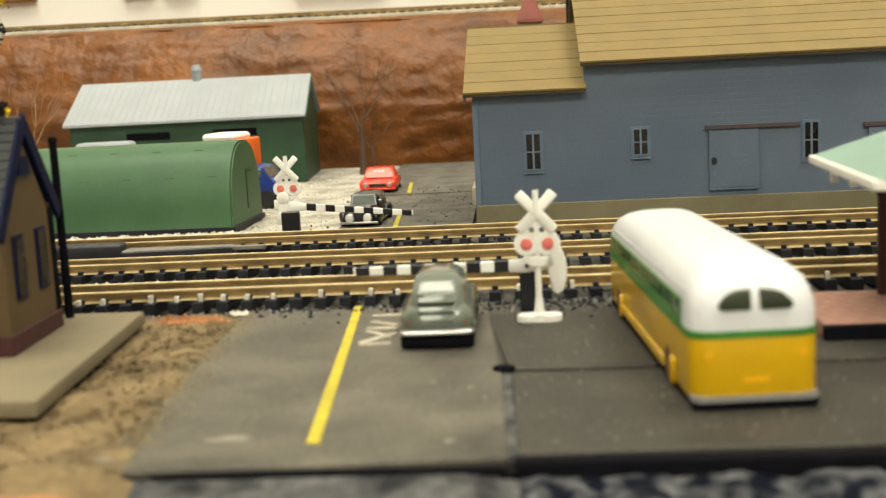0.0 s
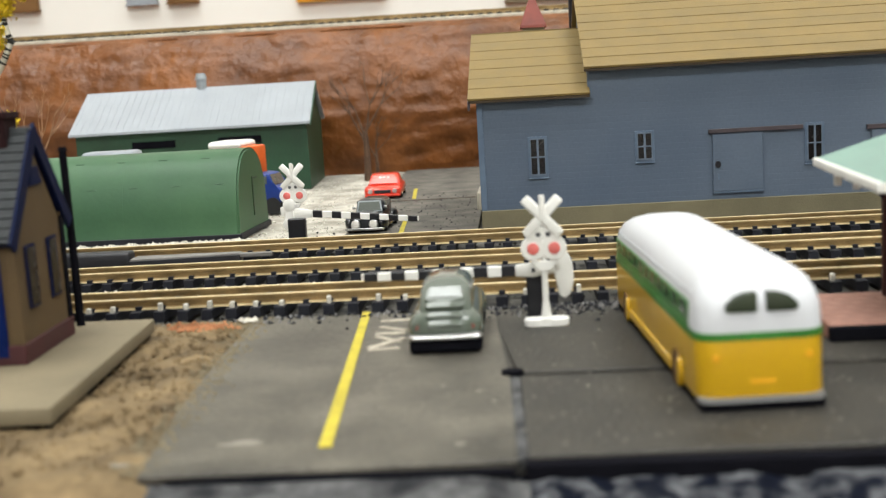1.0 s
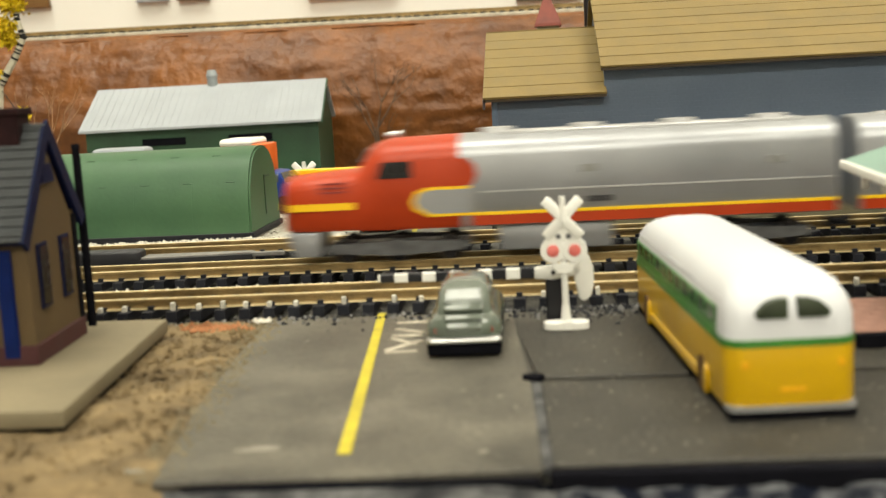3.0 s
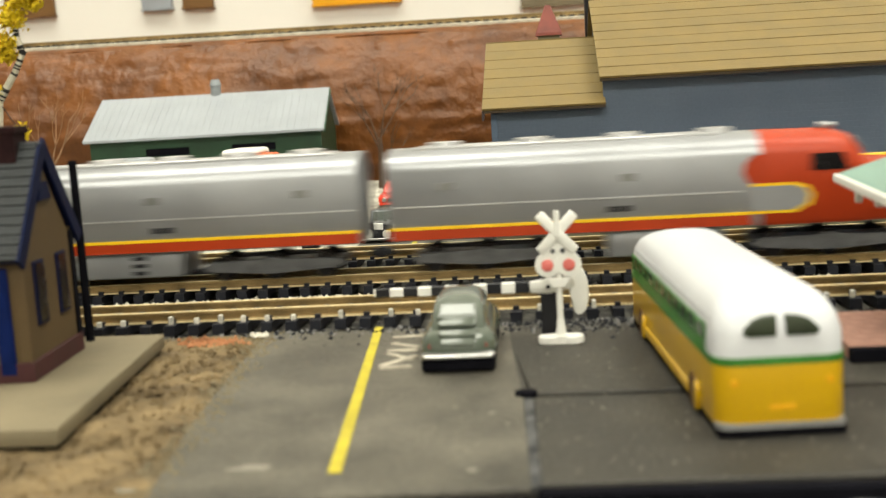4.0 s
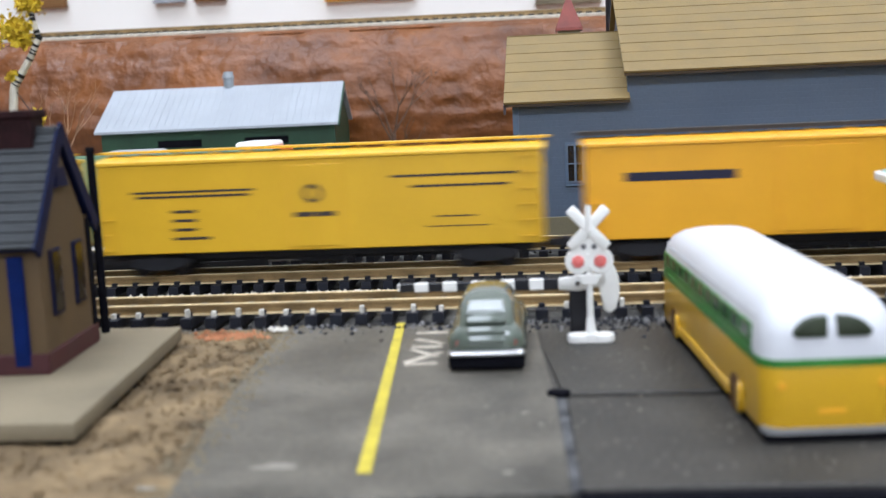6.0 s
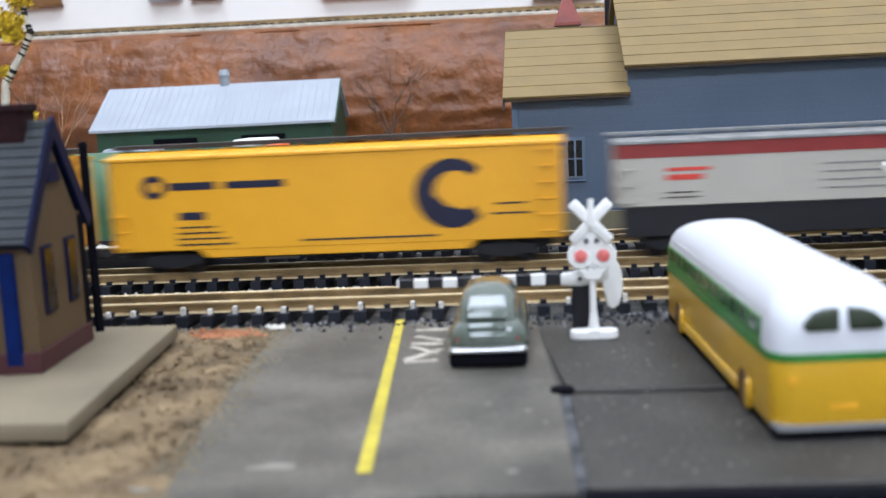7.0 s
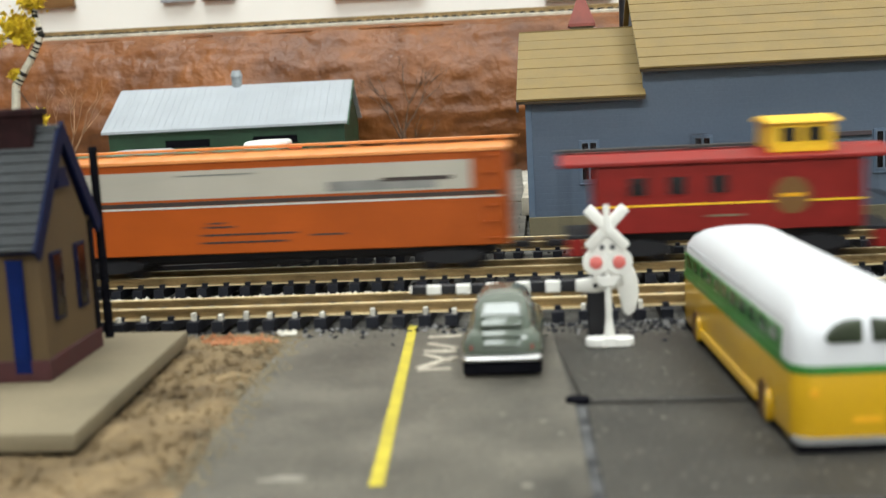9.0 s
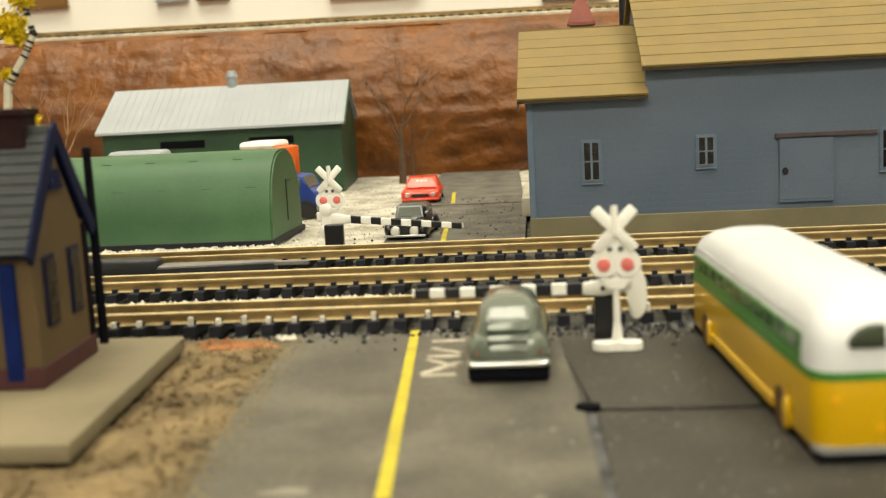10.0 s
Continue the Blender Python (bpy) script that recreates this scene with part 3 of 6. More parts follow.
# ---- crossing signals and gates ----
def crossing_signal(x, y, rz, label):
    t = thing("crossing_signal", x, y, 0, label, "crossing signal", "crossing signals", rz)
    base = B()
    prism(base, disc(-1.75, 0, 1.9, 16, 1.05, 0.75), "z", 0, 1.4, 0.2, 1)
    prism(base, disc(1.75, 0, 1.9, 16, 1.05, 0.75), "z", 0, 1.41, 0.2, 1)
    box(base, -1.2, 1.2, -1.2, 1.2, 0.02, 1.5, 0.1, 1)
    part("base_plate", base, "plastic_white", t, smooth=True)
    mast = rod(B(), (0, 0, 0.8), (0, 0, 21.2), 0.55, 0.5, 12)
    rod(mast, (0, 0, 0.9), (0, 0, 4.0), 0.95, 0.6, 12)
    rod(mast, (0, -0.8, 17.6), (0, -0.8, 21.7), 0.5, 0.5, 12)
    part("mast", mast, "plastic_white", t, smooth=True)
    for s in (-1, 1):
        arm = prism(B(), [(-4.2, -0.86), (4.2, -0.86), (4.2, 0.86), (-4.2, 0.86)], "y", -0.95 - 0.12 * (s > 0), -0.25 - 0.12 * (s > 0), 0.3, 2)
        part("crossbuck_arm", arm, "plastic_white", t, "white crossbuck arm", True, pose(0, 0, 18.2 * U, 0, 47 * s, 0))
    board = B()
    for s in (-1, 1):
        prism(board, disc(s * 1.72, 13.0, 2.05, 20), "y", -0.75 - 0.02 * s, 0.1, 0.12, 1)
    prism(board, [(-2.2, 10.9), (2.2, 10.9), (1.0, 9.2), (-1.0, 9.2)], "y", -0.7, 0.05, 0.12, 1)
    prism(board, [(-2.6, 14.2), (2.6, 14.2), (3.2, 15.9), (1.6, 16.4), (-1.6, 16.4), (-3.2, 15.9)], "y", -0.72, 0.03, 0.12, 1)
    part("light_board", board, "plastic_white", t, smooth=True)
    for s in (-1, 1):
        lens = prism(B(), disc(s * 1.72, 13.0, 1.0, 18), "y", -1.0, -0.7, 0.15, 2)
        part("signal_light", lens, "red_lens", t, "red signal lens", True)
    for s in (-1, 1):
        part("slot", prism(B(), disc(s * 0.8, 15.3, 0.42, 10), "y", -0.86, -0.7), "truck_grey", t, "small dark gap in the casting")
    return t


def crossing_gate(x, y, rz, droop, n, label, zc=8.75, bw=1.0, px=-2.4, step=2.36):
    t = thing("crossing_gate", x, y, 0, label, "crossing gate", "crossing gates", rz)
    part("machine_box", box(B(), -1.5 * bw, 1.4 * bw, -1.2, 1.2, 0, zc - 0.95, 0.2, 1), "plastic_black", t, "black gate machine box")
    lift = droop * (-px / step)
    piv = prism(B(), [(px, zc - 0.95), (px, zc + 0.95), (-0.6, zc + lift + 1.2), (3.2, zc + lift + 1.1), (3.4, zc - 0.6), (-0.2, zc - 1.25)], "y", -1.7, -0.9, 0.3, 2)
    box(piv, 2.4, 4.4, -1.5, -0.8, zc - 0.35, zc + 2.25, 0.4, 2)
    part("pivot", piv, "plastic_white", t, smooth=True)
    cw = prism(B(), [(a, b + zc - 8.75) for a, b in ((2.9, 9.3), (4.2, 12.0), (5.6, 11.6), (6.4, 9.4), (6.5, 6.6), (5.9, 4.4), (4.9, 3.6), (3.9, 4.2), (3.4, 7.0))], "y", -1.4, -0.5, 0.4, 2)
    if droop:
        cw.clear()
        prism(cw, disc(1.9, zc + 2.6, 1.7, 18), "y", -1.4, -0.5, 0.3, 2)
        prism(cw, disc(2.2, zc - 2.6, 1.8, 18), "y", -1.42, -0.52, 0.3, 2)
        prism(cw, [(0.6, zc - 2.4), (3.4, zc - 2.4), (3.2, zc + 2.6), (0.9, zc + 2.6)], "y", -1.3, -0.6, 0.2, 1)
    part("counterweight", cw, "plastic_white", t, "rounded white counterweight", True)
    part("pin", prism(B(), disc(-0.2, zc + lift * 0.8, 0.35, 10), "y", -1.85, -1.6), "plastic_black", t)
    for i in range(n):
        z = zc - droop * i
        h = 0.95 - 0.022 * i
        p = prism(B(), [(px - step * i, z - h), (px - step * i, z + h), (px - step * (i + 1), z - droop + h), (px - step * (i + 1), z - droop - h)], "y", -1.6, -0.8, 0.14, 1)
        part("gate_stripe", p, "plastic_black" if i % 2 == 0 else "plastic_white", t, "black stripe of the arm" if i % 2 == 0 else "white stripe of the arm")
    zt = zc - droop * n
    part("tip_light", box(B(), px - step * n - 0.4, px - step * n, -1.5, -0.9, zt - 0.5, zt + 0.7, 0.1, 1), "plastic_white", t)
    return t


crossing_signal(3.2, 185.4, 0, "white plastic crossing signal with two red lights")
crossing_gate(1.6, 191.0, 0, 0.0, 11, "lowered black and white crossing gate across the road", 8.7, 1.0, -3.27, 2.33)
crossing_signal(-62.0, 303.0, 0, "white plastic crossing signal on pale gravel")
crossing_gate(-60.9, 299.0, 180, 0.25, 11, "lowered thin black and white crossing gate", 8.1, 1.6, -4.3, 2.54)


# ---- vehicles ----
def wheel_part(t, x, y, r, w, name="wheel"):
    p = part(name, rod(B(), (x - w / 2, y, r), (x + w / 2, y, r), r, r, 16), "tyre", t, "black wheel", True)
    part("hub", rod(B(), (x - w / 2 - 0.08, y, r), (x + w / 2 + 0.08, y, r), r * 0.5, r * 0.5, 12), "chrome", p, "bright hub cap", True)
    return p


def bus():
    t = thing("bus", 25.45, 166.1, 0, "yellow, green and white model transit bus", "bus", rz=4.1)
    hl, hw = 32.5, 7.65
    low = loft(B(), [rring(hw - 0.25, hl - 0.3, 2.4, 1.15), rring(hw, hl, 2.6, 1.8), rring(hw, hl, 2.6, 8.6)])
    part("lower_body", low, "bus_yellow", t, "glossy yellow lower body", True)
    part("belt", loft(B(), [rring(hw + 0.1, hl + 0.1, 2.7, 8.6), rring(hw + 0.1, hl + 0.1, 2.7, 9.5)]), "bus_green", t, "green belt stripe", True)
    up = [rring(hw - 0.02, hl - 0.02, 2.6, 9.5), rring(hw - 0.1, hl - 0.15, 2.6, 12.2), rring(hw - 0.4, hl - 0.8, 2.9, 13.9), rring(hw - 1.1, hl - 2.0, 3.2, 15.3), rring(hw - 2.3, hl - 3.8, 3.2, 16.3), rring(hw - 4.0, hl - 6.4, 2.6, 16.95), rring(hw - 6.0, hl - 9.4, 1.2, 17.2)]
    part("roof", loft(B(), up), "bus_white", t, "domed white roof and upper body", True)
    # Black block stands in for the shadow under the bus and its bumper.
    part("skirt_shade", box(B(), -hw + 0.35, hw - 0.35, -hl + 0.1, hl - 0.4, 0.15, 1.2), "shadow_base", t)
    part("bumper", loft(B(), [rring(hw - 0.1, 1.9, 1.5, 1.1, 0, -hl + 1.5), rring(hw - 0.1, 1.9, 1.5, 1.75, 0, -hl + 1.5)]), "grey_plastic", t, "grey rear bumper", True)
    for s in (-1, 1):
        band = box(B(), s * (hw - 0.12) - 0.14, s * (hw - 0.12) + 0.14, -hl + 5.0, hl - 3.0, 9.45, 12.7, 0.1, 1)
        part("window_band", band, "bus_green", t, "green window band")
        for i in range(11):
            y = -hl + 6.0 + i * 5.0
            part("side_window", box(B(), s * (hw - 0.04) - 0.13, s * (hw - 0.04) + 0.13, y, y + 4.0, 10.6, 12.5, 0.08, 1), "bus_glass_green", t, "dark green side window")
        for i in range(26):
            y = -hl + 4.5 + i * 2.2
            part("roof_vent", box(B(), s * (hw - 0.42) - 0.18, s * (hw - 0.42) + 0.18, y, y + 0.9, 13.55, 13.95, 0.04, 1), "bus_white", t, "tiny white roof-edge vent")
        for z in (2.3,):
            part("side_moulding", box(B(), s * hw - 0.25, s * hw + 0.25, -hl + 15.6, hl - 14.0, z - 0.8, z + 0.6, 0.2, 2), "bus_yellow", t)
        for y in (-hl + 13.0, hl - 11.5):
            part("wheel_arch", prism(B(), disc(y, 2.6, 2.3, 20), "x", s * (hw + 0.05) - 0.12, s * (hw + 0.05) + 0.12), "arch_brown", t, "dark brown wheel arch", True)
            part("fender_lip", prism(B(), disc(y - 2.9, 2.6, 1.2, 14, 0.8, 1.6), "x", s * (hw + 0.15) - 0.3, s * (hw + 0.15) + 0.3, 0.15, 2), "bus_yellow", t, "yellow lip of the wheel opening", True)
            wheel_part(t, s * (hw - 0.85), y, 2.3, 1.7)
        win = prism(B(), [(s * 0.55, 11.9), (s * 3.9, 11.9), (s * 4.4, 12.3), (s * 4.2, 12.9), (s * 3.2, 13.8), (s * 2.0, 14.2), (s * 0.55, 14.3)], "y", -hl - 0.14, -hl + 1.5, 0.12, 2)
        part("rear_window", win, "bus_window", t, "olive tinted rear window", True, pose(0, 0, 0, 0, 0, 0))
        part("tail_light", prism(B(), disc(s * 5.5, 6.6, 0.45, 12), "y", -hl - 0.14, -hl + 0.2), "car_deep", t, "small orange tail light")
    part("engine_hatch", box(B(), -1.5, 1.5, -hl - 0.04, -hl + 0.2, 3.3, 3.9, 0.01, 1), "car_deep", t, "engine hatch latch")
    part("windshield", box(B(), -6.0, 6.0, hl - 0.6, hl + 0.1, 10.0, 13.6, 0.3, 1), "bus_window", t, "front windshield")
    return t


bus()


def sedan():
    t = thing("sedan_car", -12.5, 182.0, 0, "dark green old fastback model car with chrome bumper", "car", rz=0.6)
    body = [rring(4.9, 13.0, 2.6, 1.7), rring(5.35, 13.5, 3.0, 2.6), rring(5.4, 13.6, 3.2, 4.2), rring(5.1, 13.0, 3.6, 5.4), rring(4.3, 11.8, 3.6, 6.2)]
    part("body", loft(B(), body), "sedan", t, "rounded dark green body", True)
    cab = [rring(4.3, 9.8, 2.6, 5.0, 0, -2.6), rring(4.1, 8.9, 2.5, 6.8, 0, -2.3), rring(3.95, 7.7, 2.4, 8.3, 0, -1.7), rring(3.6, 6.2, 2.3, 9.5, 0, -1.0), rring(2.7, 4.6, 2.0, 10.2, 0, -0.7), rring(1.3, 2.6, 1.0, 10.45, 0, -0.6)]
    part("cabin", loft(B(), cab), "sedan", t, "sloped fastback cabin", True)
    for s in (-1, 1):
        for y in (-8.5, 9.0):
            fb = B()
            ball(fb, (s * 4.3, y, 3.2), 1.0, (1.6, 4.2, 2.6), 3)
            part("fender", fb, "sedan", t, "bulging fender", True)
            wheel_part(t, s * 4.5, y, 1.9, 1.2)
        part("tail_light", prism(B(), disc(s * 4.1, 4.0, 0.4, 10), "y", -12.9, -12.2), "cone_red", t, "small dull red tail light")
        part("side_window", box(B(), s * 3.95 - 0.2, s * 3.95 + 0.2, -4.6, 3.4, 6.7, 8.5, 0.12, 1), "car_glass", t, "side window")
    rw = prism(B(), [(-2.7, -1.1), (2.7, -1.1), (2.3, 1.0), (-2.3, 1.0)], "z", -0.15, 0.2, 0.1, 1)
    part("rear_window", rw, "car_glass", t, "glossy rear window", False, pose(0, -9.15 * U, 8.65 * U, 39, 0, 0))
    part("window_frame", prism(B(), [(-3.1, -1.5), (3.1, -1.5), (2.6, 1.35), (-2.6, 1.35)], "z", -0.3, 0.05, 0.15, 1), "sedan", t, "", True, pose(0, -9.15 * U, 8.65 * U, 39, 0, 0))
    for y, z, w, a in ((-11.35, 7.0, 2.9, 40), (-12.55, 5.75, 2.8, 41), (-13.25, 4.55, 2.6, 43)):
        part("trunk_ridge", box(B(), -w, w, -0.62, 0.62, -0.5, 0.4, 0.3, 3), "sedan", t, "raised rounded trunk ridge", True, pose(0, y * U, z * U, a, 0, 0))
    bmp = loft(B(), [rring(5.3, 0.9, 0.8, 2.25, 0, -13.3), rring(5.6, 1.3, 1.1, 2.5, 0, -13.3), rring(5.6, 1.3, 1.1, 2.8, 0, -13.3), rring(5.35, 0.9, 0.8, 3.1, 0, -13.3)])
    part("rear_bumper", bmp, "chrome", t, "bright chrome rear bumper", True)
    fb2 = loft(B(), [rring(5.6, 1.0, 0.9, 1.7, 0, 13.4), rring(5.6, 1.0, 0.9, 2.8, 0, 13.4)])
    part("front_bumper", fb2, "chrome", t, "chrome front bumper", True)
    # Full-width black covers the chassis and the contact shade below the bumper.
    part("underbody", box(B(), -5.5, 5.5, -13.7, 12.6, 0.3, 2.3, 0.4, 2), "shadow_base", t, "black chassis that also paints the shade under the car")


sedan()


def small_car(x, y, rz, paint, label, hl, hw, h, name, decal=False):
    """A toy car that faces its -y end."""
    t = thing(name, x, y, 0.25, label, "car", rz=rz)
    k = h / 9.0
    part("body", loft(B(), [rring(hw - 0.4, hl - 0.5, 1.2, 1.0 * k), rring(hw, hl, 1.6, 2.2 * k), rring(hw, hl, 1.7, 4.0 * k), rring(hw - 0.5, hl - 0.6, 1.7, 4.9 * k)]), paint, t, "", True)
    part("cabin", loft(B(), [rring(hw - 0.7, hl * 0.52, 1.5, 4.8 * k, 0, hl * 0.12), rring(hw - 1.5, hl * 0.36, 1.3, 8.0 * k, 0, hl * 0.16), rring(hw - 2.0, hl * 0.30, 1.1, 8.9 * k, 0, hl * 0.17)]), paint, t, "", True)
    ws = prism(B(), [(-hw + 1.5, -1.5 * k), (hw - 1.5, -1.5 * k), (hw - 1.9, 1.3 * k), (-hw + 1.9, 1.3 * k)], "z", -0.1, 0.22, 0.08, 1)
    part("windshield", ws, "glass_dark" if paint != "car_red" else "car_red", t, "windshield", False, pose(0, -hl * 0.33 * U, 6.4 * k * U, 50, 0, 0))
    part("front_bumper", box(B(), -hw + 0.3, hw - 0.3, -hl - 0.5, -hl + 0.4, 1.2 * k, 2.0 * k, 0.2, 1), "chrome" if paint != "car_red" else "car_red", t, "", True)
    part("grille", box(B(), -hw * 0.45, hw * 0.45, -hl - 0.25, -hl + 0.3, 2.4 * k, 3.7 * k, 0.15, 1), "underframe", t, "dark grille")
    for s in (-1, 1):
        part("headlight", prism(B(), disc(s * hw * 0.66, 3.2 * k, 0.85, 14), "y", -hl - 0.45, -hl + 0.4, 0.12, 1), "chrome", t, "round bright headlight", True)
        for y2 in (-hl * 0.6, hl * 0.6):
            wheel_part(t, s * (hw - 0.55), y2, 1.75 * k, 1.2)
    if decal:
        for i in range(3):
            part("decal", box(B(), -1.9 + i * 1.4, -0.9 + i * 1.4, -0.35, 0.9, -0.05, 0.14), "ink_white", t, "white marking on the hood", False, pose(0, -hl * 0.28 * U, 7.3 * k * U, 40, 0, 0))
    return t


def old_saloon(x, y, rz):
    """An old upright saloon that faces its -y end: separate fenders, tall cabin with a pale windshield frame."""
    t = thing("black_car", x, y, 0.25, "black old model saloon with big pale headlights facing the tracks", "car", rz=rz)
    part("body", loft(B(), [rring(4.3, 11.6, 1.4, 1.2), rring(4.7, 12.0, 1.8, 2.4), rring(4.7, 12.0, 1.9, 3.9), rring(4.2, 11.2, 1.9, 4.9)]), "car_black", t, "glossy black body", True)
    part("hood", loft(B(), [rring(2.9, 4.6, 1.0, 4.2, 0, -7.2), rring(2.7, 4.4, 1.2, 5.2, 0, -7.1), rring(1.9, 3.8, 1.0, 5.6, 0, -6.9)]), "car_black", t, "rounded black hood", True)
    part("cabin", loft(B(), [rring(4.3, 7.2, 1.5, 5.0, 0, 3.4), rring(4.0, 6.5, 1.5, 7.2, 0, 3.6), rring(3.5, 5.7, 1.5, 8.1, 0, 3.7), rring(2.3, 4.4, 1.2, 8.55, 0, 3.7)]), "car_black", t, "tall rounded cabin", True)
    tilt = pose(0, -3.35 * U, 6.6 * U, 78, 0, 0)
    fr = part("windshield_frame", prism(B(), [(-3.8, -1.6), (3.8, -1.6), (3.25, 1.65), (-3.25, 1.65)], "z", -0.1, 0.2, 0.1, 1), "vent", t, "pale windshield frame", False, tilt)
    part("windshield", prism(B(), [(-3.3, -1.2), (3.3, -1.2), (2.85, 1.25), (-2.85, 1.25)], "z", -0.05, 0.3, 0.06, 1), "car_glass", t, "grey windshield", False, tilt)
    # A glint at the windshield's foot, built as a small chrome bar.
    part("dashboard_glint", box(B(), -1.6, 2.2, -4.1, -3.7, 5.0, 5.3, 0.1, 1), "chrome", t, "chrome bar set in as a glint below the windshield")
    for s in (-1, 1):
        for y2, ln in ((-8.2, 3.9), (8.2, 3.6)):
            fb = B()
            ball(fb, (s * 4.7, y2, 2.6), 1.0, (1.5, ln, 2.3), 3)
            part("fender", fb, "car_black", t, "bulging black fender", True)
            wheel_part(t, s * 5.1, y2, 1.8, 1.2)
        part("headlight", prism(B(), disc(s * 2.55, 2.5, 1.15, 16), "y", -13.0, -11.6, 0.25, 2), "ink_white", t, "round pale headlight", True)
        part("headlight_rim", prism(B(), disc(s * 2.55, 2.5, 1.35, 16), "y", -12.75, -11.6, 0.1, 1), "chrome", t, "", True)
        part("mirror", box(B(), s * 4.6 - 0.5, s * 4.6 + 0.5, -3.6, -3.1, 5.9, 6.7, 0.2, 2), "chrome", t, "bright side mirror", True)
        part("side_window", box(B(), s * 4.0 - 0.2, s * 4.0 + 0.2, -0.6, 6.8, 6.0, 7.9, 0.1, 1), "car_glass", t, "side window")
        part("running_board", box(B(), s * 5.0 - 0.7, s * 5.0 + 0.7, -5, 5, 1.2, 1.7, 0.15, 1), "car_black", t)
    part("grille", box(B(), -1.2, 1.2, -12.4, -11.6, 1.7, 4.4, 0.3, 2), "underframe", t, "dark upright grille", True)
    part("front_bumper", box(B(), -5.6, 5.6, -13.4, -12.6, 0.9, 1.6, 0.25, 2), "chrome", t, "thin chrome bumper", True)
    return t


old_saloon(-44.4, 327.0, -3.0)
small_car(-52.0, 421.5, 2.0, "car_red", "glossy red sports car with white marking", 13.5, 6.7, 8.4, "red_car", True)


def box_truck():
    t = thing("box_truck", -96, 386, 0, "orange and white box truck with a blue cab", "truck", rz=-8)
    part("cargo_box", box(B(), -9.5, 6.0, -7, 7, 6, 23.4, 0.8), "truck_orange", t, "orange cargo box", True)
    part("box_roof", box(B(), -9.7, 2.6, -7.3, 7.3, 22.6, 25.4, 1.4, 3), "plastic_white", t, "white roof of the box", True)
    part("cab", prism(B(), [(6.0, 4), (15.5, 4), (15.5, 8.6), (12.6, 9.6), (10.8, 13.8), (6.0, 14.3)], "y", -6.2, 6.2, 0.7), "truck_blue", t, "blue cab", True)
    part("windshield", box(B(), -0.15, 0.15, -5, 5, -1.9, 1.9), "car_glass", t, "", False, pose(11.85 * U, 0, 11.7 * U, 0, -23, 0))
    part("side_window", box(B(), 7.6, 10.4, -6.35, -6.0, 10.4, 13.0, 0.1, 1), "car_glass", t)
    part("bumper", box(B(), 15.2, 16.2, -6.2, 6.2, 2.4, 4.0, 0.3), "grey_plastic", t, "grey bumper", True)
    part("chassis", box(B(), -15, 14.8, -4, 4, 2.4, 6.0), "underframe", t)
    for x in (-10, 12):
        for y in (-5.6, 5.6):
            p = part("wheel", rod(B(), (x, y - 1.2, 2.9), (x, y + 1.2, 2.9), 2.9, 2.9, 16), "tyre", t, "", True)


box_truck()
g = thing("grey_van", -141, 384, 0, "pale grey-blue van parked behind the green hut", "van")
part("body", box(B(), -11, 11, -6, 6, 2.4, 21.0, 2.0, 3), "vent", g, "", True)
part("roof", box(B(), -9.5, 9.5, -5, 5, 20.8, 24.2, 1.6, 3), "hopper", g, "pale roof", True)
for x in (-7, 7):
    for y in (-5.4, 5.4):
        part("wheel", rod(B(), (x, y - 1, 2.6), (x, y + 1, 2.6), 2.6, 2.6, 14), "tyre", g, "", True)


# ---- buildings ----
def window_unit(t, x0, x1, z0, z1, y):
    w = part("window", box(B(), x0 - 0.55, x1 + 0.55, y - 0.35, y + 0.1, z0 - 0.6, z1 + 0.5, 0.08, 1), "blue_trim", t, "two-over-two window with pale trim")
    xm, zm = (x0 + x1) / 2, (z0 + z1) / 2
    sash = B()
    for a, b, c, d in ((x0, x0 + 0.24, z0, z1), (x1 - 0.24, x1, z0, z1), (xm - 0.26, xm + 0.26, z0, z1)):
        box(sash, a, b, y - 0.62, y - 0.3, c, d)
    for c in (z0, zm - 0.2, z1 - 0.26):
        box(sash, x0, x1, y - 0.6, y - 0.32, c, c + 0.34)
    part("sash", sash, "window_white", w, "pale sash bars")
    for a, b in ((x0 + 0.24, xm - 0.26), (xm + 0.26, x1 - 0.24)):
        for c, d in ((z0 + 0.34, zm - 0.2), (zm + 0.14, z1 - 0.26)):
            part("pane", box(B(), a - 0.05, b + 0.05, y - 0.48, y - 0.36, c - 0.05, d + 0.05), "glass_dark", w)
    part("sill", box(B(), x0 - 0.6, x1 + 0.6, y - 0.6, y, z0 - 0.95, z0 - 0.6, 0.08, 1), "blue_trim", w)
    return w


def plank_roof(t, x0, x1, y0, z0, y1, z1, n, name="roof"):
    """A slope of n overlapping planks from the eave (y0, z0) to the ridge (y1, z1)."""
    r = part(name, prism(B(), [(y0 + 0.2, z0 - 0.9), (y1, z1 - 0.9), (y1, z1 - 0.25), (y0 + 0.2, z0 - 0.25)], "x", x0 + 0.1, x1 - 0.1), "roof_gap", t, "plank roof slope")
    ln = math.hypot(y1 - y0, z1 - z0)
    a = math.degrees(math.atan2(z1 - z0, y1 - y0))
    for i in range(n):
        s0, s1 = ln * i / n, ln * (i + 1) / n - 0.32
        part("plank", box(B(), x0, x1, s0, s1, -0.25, 0.38 + 0.04 * (i % 2), 0.08, 1), "roof_tan", r, "", False, pose(0, y0 * U, z0 * U, a, 0, 0))
    return r


